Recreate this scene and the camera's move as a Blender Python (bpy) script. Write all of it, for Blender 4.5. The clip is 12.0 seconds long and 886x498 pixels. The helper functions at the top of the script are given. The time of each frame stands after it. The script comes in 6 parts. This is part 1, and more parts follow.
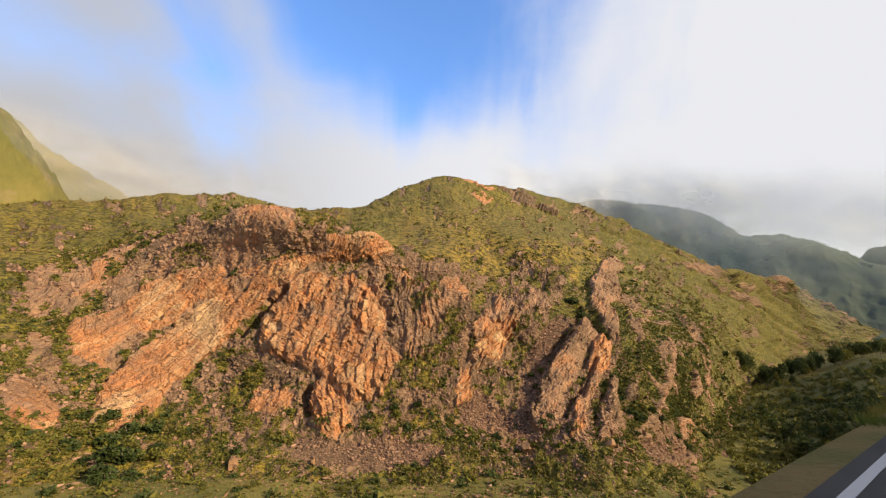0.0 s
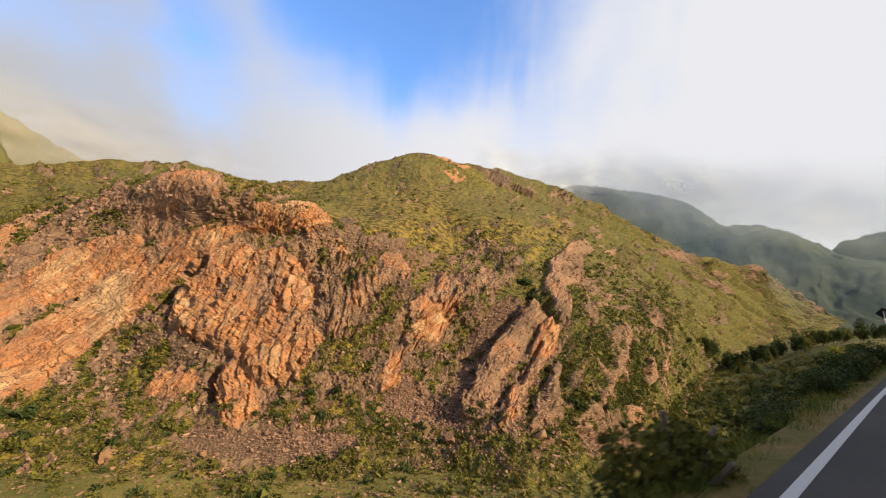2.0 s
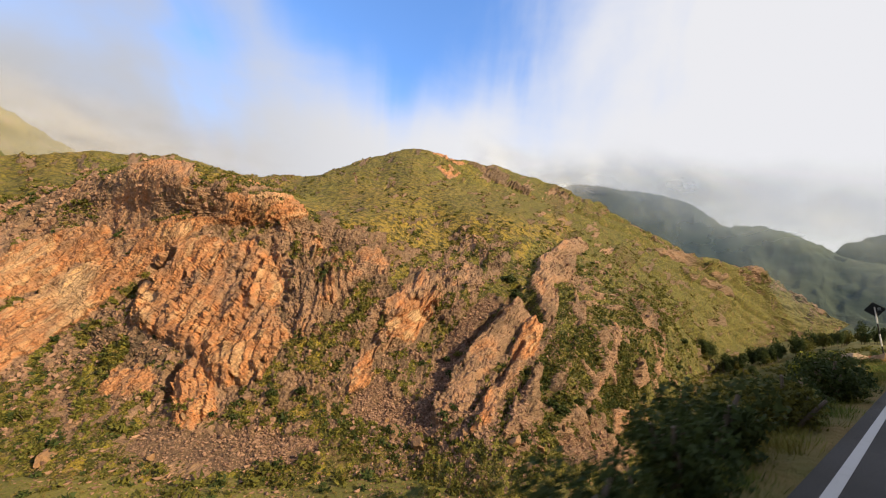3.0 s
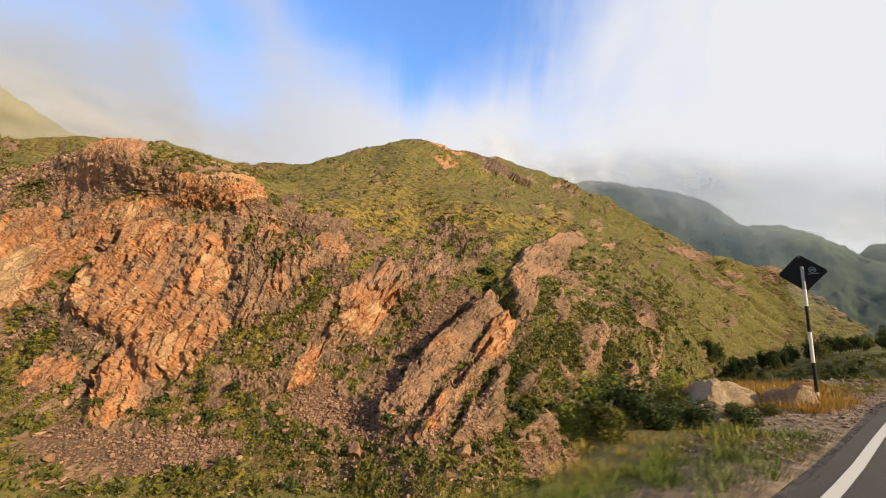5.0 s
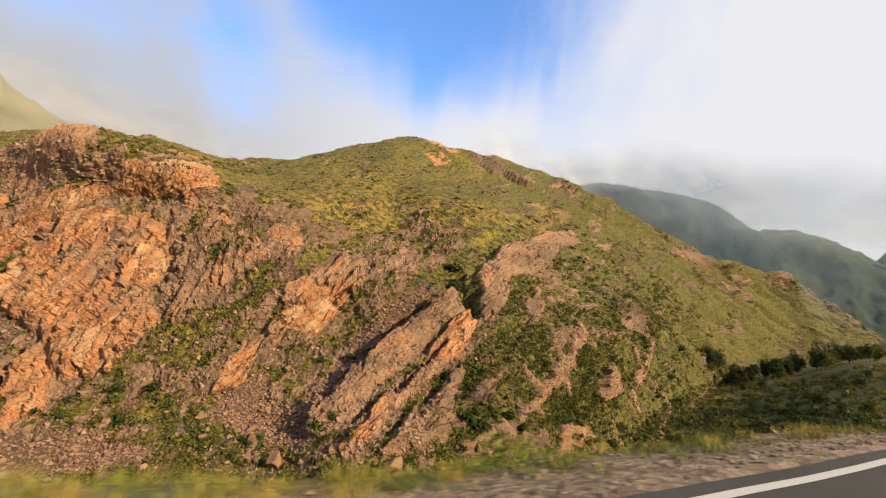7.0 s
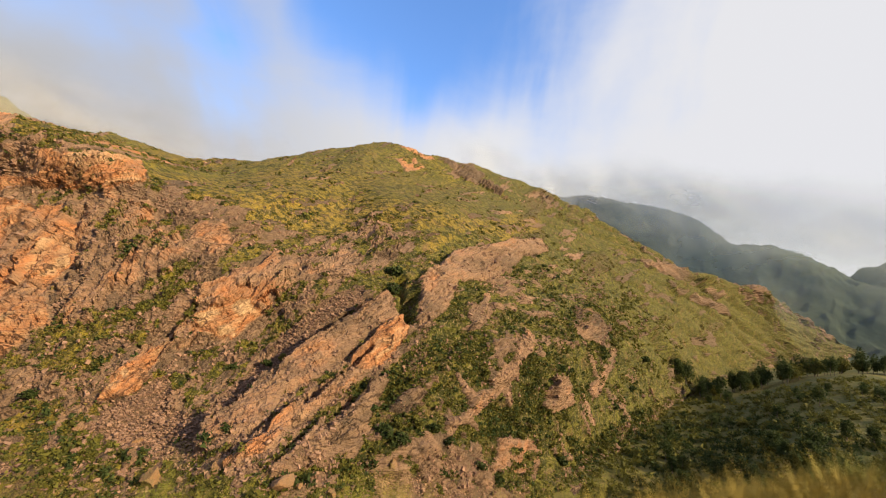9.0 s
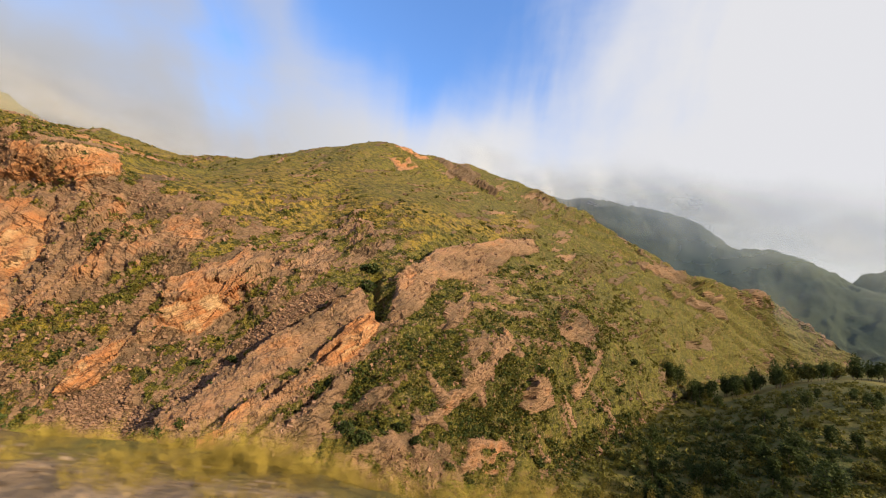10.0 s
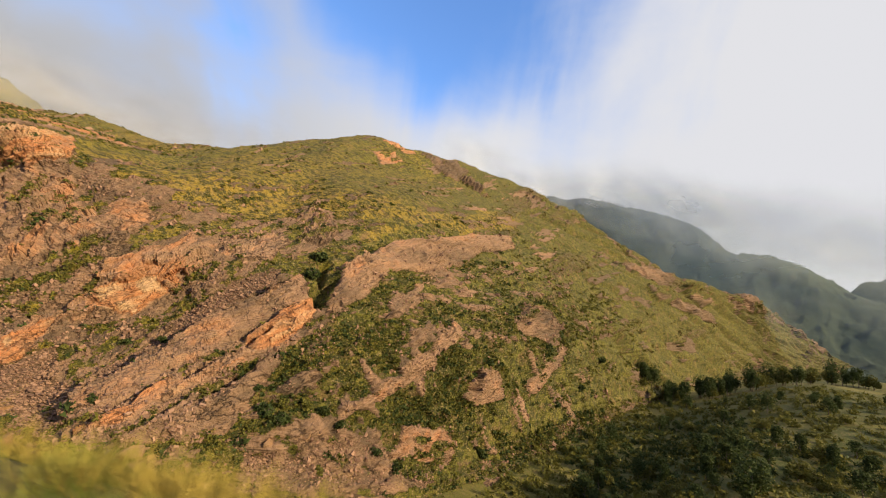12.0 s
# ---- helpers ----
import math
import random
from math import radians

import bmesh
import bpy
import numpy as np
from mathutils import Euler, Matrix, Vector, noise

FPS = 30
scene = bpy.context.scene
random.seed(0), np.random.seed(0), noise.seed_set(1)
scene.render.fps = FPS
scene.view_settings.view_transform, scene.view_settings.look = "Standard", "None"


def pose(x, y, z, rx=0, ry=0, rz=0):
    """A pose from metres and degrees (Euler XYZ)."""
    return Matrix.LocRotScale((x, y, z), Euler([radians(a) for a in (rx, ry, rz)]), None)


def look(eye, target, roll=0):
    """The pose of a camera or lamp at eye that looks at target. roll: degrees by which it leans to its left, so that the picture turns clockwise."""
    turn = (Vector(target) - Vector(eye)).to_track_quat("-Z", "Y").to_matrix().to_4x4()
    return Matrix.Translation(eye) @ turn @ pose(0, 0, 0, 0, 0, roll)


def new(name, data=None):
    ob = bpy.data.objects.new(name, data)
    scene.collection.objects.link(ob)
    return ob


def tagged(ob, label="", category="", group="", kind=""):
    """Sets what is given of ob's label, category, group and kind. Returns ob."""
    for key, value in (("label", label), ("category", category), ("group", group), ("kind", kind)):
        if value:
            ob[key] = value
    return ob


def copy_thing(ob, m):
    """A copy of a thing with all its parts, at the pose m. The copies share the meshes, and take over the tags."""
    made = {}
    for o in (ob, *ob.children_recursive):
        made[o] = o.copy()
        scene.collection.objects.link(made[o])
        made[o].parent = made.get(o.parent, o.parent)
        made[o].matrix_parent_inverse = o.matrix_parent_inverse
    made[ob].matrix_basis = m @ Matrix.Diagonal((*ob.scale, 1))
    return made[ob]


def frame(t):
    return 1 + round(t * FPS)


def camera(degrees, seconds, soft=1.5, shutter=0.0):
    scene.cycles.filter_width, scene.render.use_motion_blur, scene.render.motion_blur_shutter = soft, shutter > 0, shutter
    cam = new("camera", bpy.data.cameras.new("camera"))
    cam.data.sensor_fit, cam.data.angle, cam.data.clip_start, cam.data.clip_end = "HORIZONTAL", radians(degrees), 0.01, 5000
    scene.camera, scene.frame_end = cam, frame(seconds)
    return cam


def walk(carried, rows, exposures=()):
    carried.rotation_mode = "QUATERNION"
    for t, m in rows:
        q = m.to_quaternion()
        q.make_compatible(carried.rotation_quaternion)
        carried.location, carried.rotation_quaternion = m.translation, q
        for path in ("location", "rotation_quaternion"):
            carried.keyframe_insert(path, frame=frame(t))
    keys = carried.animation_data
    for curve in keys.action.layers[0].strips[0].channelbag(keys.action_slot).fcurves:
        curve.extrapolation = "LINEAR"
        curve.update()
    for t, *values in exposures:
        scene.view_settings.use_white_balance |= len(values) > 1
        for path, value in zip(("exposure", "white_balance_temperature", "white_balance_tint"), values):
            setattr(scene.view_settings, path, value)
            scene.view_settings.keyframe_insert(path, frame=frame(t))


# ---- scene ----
cam = camera(98.02, 12.0, 1.1, 0.2)
# seconds, x, y, z, yaw, pitch, roll
PATH_ROWS = [
    (0.0, 0.00, 0.00, 1.35, 9.90, 10.67, 2.18),
    (0.5, 4.93, 4.84, 1.29, 8.29, 9.19, 2.22),
    (1.0, 9.70, 9.66, 1.24, 8.07, 8.78, 2.57),
    (1.5, 14.32, 14.45, 1.19, 7.93, 8.44, 3.03),
    (2.0, 18.81, 19.18, 1.15, 7.84, 8.23, 3.27),
    (2.5, 23.19, 23.84, 1.12, 7.89, 8.08, 3.55),
    (3.0, 27.49, 28.41, 1.10, 8.07, 8.04, 3.85),
    (5.0, 44.14, 45.46, 1.07, 9.81, 7.29, 4.95),
    (5.5, 48.27, 49.33, 1.08, 10.45, 7.29, 5.43),
    (6.0, 52.42, 53.00, 1.09, 10.70, 7.42, 5.48),
    (6.5, 56.61, 56.47, 1.12, 10.96, 7.41, 5.62),
    (7.0, 60.86, 59.71, 1.15, 11.07, 7.48, 5.79),
    (9.0, 78.83, 70.06, 1.35, 9.56, 9.10, 6.55),
    (9.5, 83.67, 71.91, 1.41, 9.67, 9.19, 6.87),
    (10.0, 88.67, 73.42, 1.49, 9.88, 9.25, 7.27),
    (10.5, 93.87, 74.59, 1.57, 10.00, 9.21, 7.71),
    (11.0, 99.27, 75.39, 1.66, 10.06, 9.10, 8.12),
    (11.5, 104.90, 75.81, 1.75, 10.07, 8.97, 8.52),
    (12.0, 110.78, 75.83, 1.85, 10.12, 8.82, 8.84),
]
walk(cam, [(t, pose(x, y, z, 0, 0, yaw) @ pose(0, 0, 0, 90 + pitch) @ pose(0, 0, 0, 0, 0, roll)) for t, x, y, z, yaw, pitch, roll in PATH_ROWS], [(0.0, 0.9), (7.0, 0.92), (9.5, 0.82), (12.0, 0.78)])

# ---- world, sun ----
SUN_AZ, SUN_EL = 110.0, 25.0     # degrees, clockwise from +y; above the horizon
world = bpy.data.worlds.new("world")
scene.world = world
world.use_nodes = True
wt = world.node_tree
wt.nodes.clear()


def wnode(kind, **values):
    n = wt.nodes.new(kind)
    for key, value in values.items():
        n.inputs[key].default_value = value
    return n


def wmath(op, a, b=None, c=None):
    n = wt.nodes.new("ShaderNodeMath")
    n.operation = op
    for i, v in enumerate((a, b, c)):
        if v is None:
            continue
        if isinstance(v, (int, float)):
            n.inputs[i].default_value = v
        else:
            wt.links.new(v, n.inputs[i])
    return n.outputs[0]


def wrange(value, a, b, c=0.0, d=1.0):
    n = wt.nodes.new("ShaderNodeMapRange")
    n.interpolation_type = "SMOOTHSTEP"
    wt.links.new(value, n.inputs[0])
    for i, v in enumerate((a, b, c, d)):
        n.inputs[i + 1].default_value = v
    return n.outputs[0]


def direction(az, el):
    a, e = radians(az), radians(el)
    return Vector((math.sin(a) * math.cos(e), math.cos(a) * math.cos(e), math.sin(e)))


sky = wt.nodes.new("ShaderNodeTexSky")
sky.sky_type = "NISHITA"
sky.sun_disc = False
sky.sun_elevation, sky.sun_rotation = radians(SUN_EL), radians(SUN_AZ)
sky.air_density, sky.dust_density, sky.ozone_density = 1.0, 0.6, 2.0
coord = wt.nodes.new("ShaderNodeTexCoord")


def wdot(v):
    n = wt.nodes.new("ShaderNodeVectorMath")
    n.operation = "DOT_PRODUCT"
    wt.links.new(coord.outputs["Generated"], n.inputs[0])
    n.inputs[1].default_value = v
    return n.outputs["Value"]


def wnoise(scale, detail, rough, stretch, turn=0.0, distort=0.0):
    m = wt.nodes.new("ShaderNodeMapping")
    m.inputs["Scale"].default_value = stretch
    m.inputs["Rotation"].default_value = (0, radians(turn), 0)
    wt.links.new(coord.outputs["Generated"], m.inputs["Vector"])
    n = wnode("ShaderNodeTexNoise", Scale=scale, Detail=detail, Roughness=rough, Distortion=distort)
    wt.links.new(m.outputs[0], n.inputs["Vector"])
    return n.outputs["Fac"]


# thin streaks high up, heavier cloud towards the sun, mist along the mountain tops
streak = wnoise(1.5, 5.0, 0.5, (2.6, 1.0, 0.6), 38.0, 0.4)
puff = wnoise(3.0, 8.0, 0.55, (1.0, 1.0, 1.7), 0.0, 0.3)
clear = wrange(wdot(direction(-14.0, 47.0)), 0.915, 0.99)
sunward = wrange(wdot(direction(75.0, 20.0)), 0.25, 0.9)
height = wdot(Vector((0, 0, 1)))
low = wrange(height, 0.50, 0.28)
thick = wmath("ADD", wmath("MULTIPLY", streak, 1.3), wmath("MULTIPLY", puff, 0.6))
thick = wmath("ADD", thick, wmath("MULTIPLY", sunward, 0.50))
thick = wmath("ADD", thick, wmath("MULTIPLY", low, 0.42))
thick = wmath("SUBTRACT", thick, wmath("MULTIPLY", clear, 0.62))
cover = wrange(thick, 0.45, 1.30)
bg_sky = wnode("ShaderNodeBackground", Strength=0.15)
tint = wt.nodes.new("ShaderNodeMix")
tint.data_type, tint.blend_type = "RGBA", "MULTIPLY"
tint.inputs[0].default_value = 1.0
wt.links.new(sky.outputs[0], tint.inputs[6])
tint.inputs[7].default_value = (0.82, 1.05, 1.35, 1.0)
wt.links.new(tint.outputs[2], bg_sky.inputs["Color"])
bg_cloud = wnode("ShaderNodeBackground", Color=(0.85, 0.85, 0.885, 1.0), Strength=0.50)
wmix = wt.nodes.new("ShaderNodeMixShader")
glow = wrange(wdot(direction(35.0, 24.0)), 0.15, 0.85, 0.35, 0.525)
wt.links.new(glow, bg_cloud.inputs["Strength"])
wt.links.new(cover, wmix.inputs[0])
wt.links.new(bg_sky.outputs[0], wmix.inputs[1])
wt.links.new(bg_cloud.outputs[0], wmix.inputs[2])
wout = wt.nodes.new("ShaderNodeOutputWorld")
wt.links.new(wmix.outputs[0], wout.inputs[0])

sun_data = bpy.data.lights.new("sun", "SUN")
sun_data.energy, sun_data.angle, sun_data.color = 3.95, radians(0.6), (1.0, 0.79, 0.46)
sun = new("sun", sun_data)
sun.matrix_world = look(direction(SUN_AZ, SUN_EL) * 300, (0, 0, 0))


# ---- materials ----
class Mat:
    """A small builder for node materials."""

    def __init__(self, name, rough=0.9):
        self.m = bpy.data.materials.new(name)
        self.m.use_nodes = True
        self.t = self.m.node_tree
        self.bsdf = self.t.nodes["Principled BSDF"]
        self.bsdf.inputs["Roughness"].default_value = rough
        self.bsdf.inputs["Specular IOR Level"].default_value = 0.2
        self.geo = self.t.nodes.new("ShaderNodeNewGeometry")

    def put(self, v, socket):
        if isinstance(v, (int, float)):
            socket.default_value = v
        elif isinstance(v, tuple):
            socket.default_value = (*v, 1.0) if len(v) == 3 else v
        else:
            self.t.links.new(v, socket)

    def noise(self, scale, detail=4.0, rough=0.55, stretch=(1, 1, 1), turn=(0, 0, 0), distort=0.0, at=None):
        mp = self.t.nodes.new("ShaderNodeMapping")
        mp.inputs["Scale"].default_value = stretch
        mp.inputs["Rotation"].default_value = [radians(a) for a in turn]
        self.t.links.new(at or self.geo.outputs["Position"], mp.inputs["Vector"])
        n = self.t.nodes.new("ShaderNodeTexNoise")
        n.inputs["Scale"].default_value, n.inputs["Detail"].default_value = scale, detail
        n.inputs["Roughness"].default_value, n.inputs["Distortion"].default_value = rough, distort
        self.t.links.new(mp.outputs[0], n.inputs["Vector"])
        return n.outputs["Fac"]

    def cells(self, scale, feature="F1", stretch=(1, 1, 1), out="Distance"):
        mp = self.t.nodes.new("ShaderNodeMapping")
        mp.inputs["Scale"].default_value = stretch
        self.t.links.new(self.geo.outputs["Position"], mp.inputs["Vector"])
        n = self.t.nodes.new("ShaderNodeTexVoronoi")
        n.feature = feature
        n.inputs["Scale"].default_value = scale
        self.t.links.new(mp.outputs[0], n.inputs["Vector"])
        return n.outputs[out]

    def math(self, op, a, b=0.0):
        n = self.t.nodes.new("ShaderNodeMath")
        n.operation = op
        self.put(a, n.inputs[0])
        self.put(b, n.inputs[1])
        return n.outputs[0]

    def span(self, v, a, b, c=0.0, d=1.0):
        n = self.t.nodes.new("ShaderNodeMapRange")
        self.put(v, n.inputs[0])
        for i, k in enumerate((a, b, c, d)):
            n.inputs[i + 1].default_value = k
        return n.outputs[0]

    def mix(self, f, a, b, kind="MIX"):
        n = self.t.nodes.new("ShaderNodeMix")
        n.data_type, n.blend_type = "RGBA", kind
        self.put(f, n.inputs[0])
        self.put(a, n.inputs[6])
        self.put(b, n.inputs[7])
        return n.outputs[2]

    def attr(self, name):
        n = self.t.nodes.new("ShaderNodeAttribute")
        n.attribute_name = name
        return n.outputs["Fac"]

    def random(self):
        return self.t.nodes.new("ShaderNodeObjectInfo").outputs["Random"]

    def island(self):
        return self.geo.outputs["Random Per Island"]

    def bump(self, h, distance, strength=1.0):
        n = self.t.nodes.new("ShaderNodeBump")
        n.inputs["Distance"].default_value, n.inputs["Strength"].default_value = distance, strength
        self.put(h, n.inputs["Height"])
        self.t.links.new(n.outputs[0], self.bsdf.inputs["Normal"])

    def colour(self, c):
        self.put(c, self.bsdf.inputs["Base Color"])
        return self.m


def hill_material():
    m = Mat("hillside", 0.95)
    rock, tint, dry = m.attr("rock"), m.attr("tint"), m.attr("dry")
    n1, n2, n3 = m.noise(0.04, 5), m.noise(0.30, 8, 0.68), m.noise(1.6, 5, 0.65)
    grass = m.mix(m.span(n1, 0.35, 0.65), (0.18, 0.165, 0.022), (0.31, 0.23, 0.034))
    grass = m.mix(m.math("MULTIPLY", dry, 0.75), grass, (0.35, 0.235, 0.040))
    # greener growth to the east, darkened to carry part of that flank's shading
    grass = m.mix(m.math("MULTIPLY", m.attr("lush"), 0.85), grass, (0.135, 0.130, 0.026))
    grass = m.mix(m.math("MULTIPLY", m.attr("lush"), m.span(m.noise(0.035, 6, 0.65), 0.45, 0.6, 0, 0.6)), grass, (0.070, 0.076, 0.018))
    grass = m.mix(m.span(n2, 0.45, 0.54, 0.9, 0.0), grass, (0.038, 0.042, 0.014))
    grass = m.mix(m.span(m.noise(0.55, 6, 0.7), 0.54, 0.62, 0, 0.7), grass, (0.065, 0.062, 0.020))
    grass = m.mix(m.span(n3, 0.50, 0.60, 0, 0.8), grass, (0.038, 0.038, 0.014))
    grass = m.mix(m.span(m.noise(1.1, 5, 0.65), 0.55, 0.64, 0, 0.8), grass, (0.34, 0.25, 0.12))
    grass = m.mix(m.span(m.noise(0.12, 6, 0.65), 0.54, 0.7, 0, 0.75), grass, (0.23, 0.14, 0.075))
    r = m.mix(m.span(tint, 0.15, 0.55), (0.145, 0.10, 0.066), (0.38, 0.225, 0.145))
    r = m.mix(m.span(tint, 0.5, 0.78), r, (0.54, 0.225, 0.095))
    r = m.mix(m.span(tint, 0.8, 1.0), r, (0.66, 0.42, 0.235))
    r = m.mix(m.math("MULTIPLY", m.span(m.noise(0.16, 6, 0.65), 0.45, 0.7, 0, 0.5), m.span(tint, 0.2, 0.5)), r, (0.33, 0.215, 0.125))
    r = m.mix(m.span(m.noise(0.8, 7, 0.74), 0.54, 0.68, 0, 0.42), r, (0.15, 0.09, 0.06))
    r = m.mix(m.span(m.noise(0.07, 5, 0.6), 0.50, 0.64, 0, 0.42), r, (0.25, 0.165, 0.115))
    r = m.mix(m.math("MULTIPLY", m.span(m.noise(1.8, 4, 0.6), 0.56, 0.74, 0, 0.55), m.span(tint, 0.2, 0.5)), r, (0.47, 0.31, 0.175))
    lay = m.t.nodes.new("ShaderNodeCombineXYZ")
    m.put(m.attr("run"), lay.inputs[0])
    m.put(m.attr("cross"), lay.inputs[1])
    beds = m.noise(1.0, 6, 0.68, (0.045, 0.45, 1), at=lay.outputs[0], distort=0.25)
    seams = m.noise(1.0, 5, 0.62, (0.09, 1.2, 1), at=lay.outputs[0], distort=0.4)
    joints = m.noise(1.0, 5, 0.65, (0.5, 0.14, 1), at=lay.outputs[0], distort=0.6)
    r = m.mix(m.span(beds, 0.36, 0.50, 0.45, 0.0), r, (0.13, 0.08, 0.052))
    r = m.mix(m.math("MULTIPLY", m.span(beds, 0.55, 0.72, 0.0, 0.5), m.span(tint, 0.2, 0.5)), r, (0.50, 0.31, 0.165))
    r = m.mix(m.span(seams, 0.34, 0.44, 0.40, 0.0), r, (0.075, 0.048, 0.034))
    r = m.mix(m.span(joints, 0.31, 0.40, 0.22, 0.0), r, (0.08, 0.05, 0.036))
    cracks = m.noise(1.0, 5, 0.62, (1, 1, 0.24), (8, -14, 0), 0.5)
    r = m.mix(m.span(cracks, 0.34, 0.42, 0.25, 0.0), r, (0.10, 0.06, 0.04))
    scree = m.mix(m.noise(3.0, 4, 0.6), (0.16, 0.095, 0.07), (0.36, 0.225, 0.155))
    scree = m.mix(m.span(m.cells(1.3), 0.15, 0.5, 0.0, 0.7), scree, (0.10, 0.062, 0.045))
    edge = m.math("ADD", rock, m.math("MULTIPLY", m.math("SUBTRACT", m.noise(0.45, 6, 0.7), 0.5), 0.6))
    edge = m.math("ADD", edge, m.math("MULTIPLY", m.math("SUBTRACT", m.noise(1.3, 5, 0.7), 0.5), 0.9))
    cover = m.span(edge, 0.40, 0.54)
    relief = m.math("ADD", m.span(seams, 0.3, 0.6), m.math("ADD", m.span(joints, 0.3, 0.5), m.span(beds, 0.3, 0.7)))
    relief = m.math("ADD", m.math("MULTIPLY", relief, 0.5), m.math("MULTIPLY", m.noise(1.1, 8, 0.72), 0.6))
    turf = m.math("ADD", m.noise(0.9, 9, 0.72), m.math("MULTIPLY", m.noise(0.4, 6, 0.68), 1.3))
    m.bump(m.math("ADD", m.math("MULTIPLY", relief, cover), m.math("MULTIPLY", turf, m.math("SUBTRACT", 1.0, cover))), 1.0)
    low = m.mix(m.math("MULTIPLY", m.span(m.math("ADD", m.attr("stony"), m.math("SUBTRACT", m.noise(0.6, 5, 0.7), 0.5)), 0.3, 0.6), 0.92), grass, scree)
    return m.colour(m.mix(cover, low, r))


def ground_material():
    m = Mat("valley_ground", 0.95)
    n1, n2 = m.noise(0.03, 5), m.noise(0.6, 6, 0.65)
    c = m.mix(m.span(n1, 0.4, 0.6), (0.075, 0.085, 0.022), (0.17, 0.15, 0.038))
    c = m.mix(m.span(n2, 0.50, 0.68, 0, 0.7), c, (0.24, 0.165, 0.085))
    c = m.mix(m.span(m.noise(2.2, 6, 0.7), 0.5, 0.66, 0, 0.8), c, (0.05, 0.045, 0.02))
    m.bump(n2, 0.4)
    return m.colour(c)


def verge_material():
    m = Mat("verge_earth", 0.95)
    gravel = m.attr("gravel")
    stones = m.cells(9.0, out="Color")
    tone = m.mix(m.span(m.noise(1.3, 6, 0.65), 0.35, 0.7), (0.28, 0.19, 0.12), (0.42, 0.31, 0.22))
    grey = m.t.nodes.new("ShaderNodeRGBToBW")
    m.t.links.new(stones, grey.inputs[0])
    tone = m.mix(m.span(grey.outputs[0], 0.2, 0.8, 0.0, 0.8), tone, (0.12, 0.092, 0.07))
    earth = m.mix(m.span(m.noise(0.8, 6, 0.6), 0.4, 0.65), (0.21, 0.145, 0.055), (0.13, 0.12, 0.035))
    edge = m.math("ADD", gravel, m.math("SUBTRACT", m.noise(1.0, 6, 0.7), 0.5))
    m.bump(m.math("ADD", m.noise(14.0, 5, 0.7), m.math("MULTIPLY", m.cells(9.0), 0.8)), 0.05)
    return m.colour(m.mix(m.span(edge, 0.35, 0.6), earth, tone))


def asphalt_material():
    m = Mat("asphalt", 0.85)
    c = m.mix(m.span(m.noise(0.5, 5), 0.35, 0.7), (0.038, 0.037, 0.037), (0.062, 0.058, 0.055))
    c = m.mix(m.span(m.noise(60, 3, 0.7), 0.45, 0.8, 0, 0.6), c, (0.12, 0.11, 0.10))
    m.bump(m.noise(90, 3, 0.7), 0.006)
    return m.colour(c)


def paint_material(name, c, wear=0.25, rough=0.6, under=(0.08, 0.075, 0.07)):
    m = Mat(name, rough)
    m.bump(m.noise(40, 3), 0.002)
    return m.colour(m.mix(m.span(m.noise(18, 6, 0.7), 0.55, 0.85, 0, wear), c, under))


HILL, GROUND, VERGE, ASPHALT = hill_material(), ground_material(), verge_material(), asphalt_material()
LINE_PAINT = paint_material("line_paint", (0.46, 0.45, 0.44), 0.5)


# ---- terrain tools ----
def vnoise(p, seed=0):
    """Smooth value noise from -1 to 1 at the rows of p."""
    i = np.floor(p).astype(np.int64)
    w = p - i
    w = w * w * w * (w * (w * 6 - 15) + 10)
    out = np.zeros(len(p))
    for k in range(8):
        b = np.array(((k >> 2) & 1, (k >> 1) & 1, k & 1))
        c = i + b
        h = (c[:, 0] * 374761393 + c[:, 1] * 668265263 + c[:, 2] * 2147483647 + seed * 974711) & 0xFFFFFFFF
        h = ((h ^ (h >> 13)) * 1274126177) & 0xFFFFFFFF
        h = (h ^ (h >> 16)) & 0xFFFF
        out += np.prod(np.where(b, w, 1 - w), axis=1) * (h / 32767.5 - 1)
    return out


def fbm(p, octaves, seed=0, gain=0.5):
    out, amp = np.zeros(len(p)), 1.0
    for k in range(octaves):
        out += amp * vnoise(p * 2.03 ** k + 17.3 * k, seed + k)
        amp *= gain
    return out


def smooth(a, b, x):
    x = np.clip((x - a) / (b - a), 0, 1)
    return x * x * (3 - 2 * x)


def resample(lines, steps, axis):
    """Catmull-Rom through a grid of points along one axis."""
    g = np.moveaxis(np.asarray(lines, float), axis, 0)
    pad = np.concatenate([2 * g[:1] - g[1:2], g, 2 * g[-1:] - g[-2:-1]])
    out = []
    for k in range(len(g) - 1):
        p0, p1, p2, p3 = pad[k:k + 4]
        for j in range(steps):
            t = j / steps
            out.append(0.5 * (2 * p1 + (p2 - p0) * t + (2 * p0 - 5 * p1 + 4 * p2 - p3) * t * t + (3 * p1 - p0 - 3 * p2 + p3) * t ** 3))
    out.append(g[-1])
    return np.moveaxis(np.array(out), 0, axis)


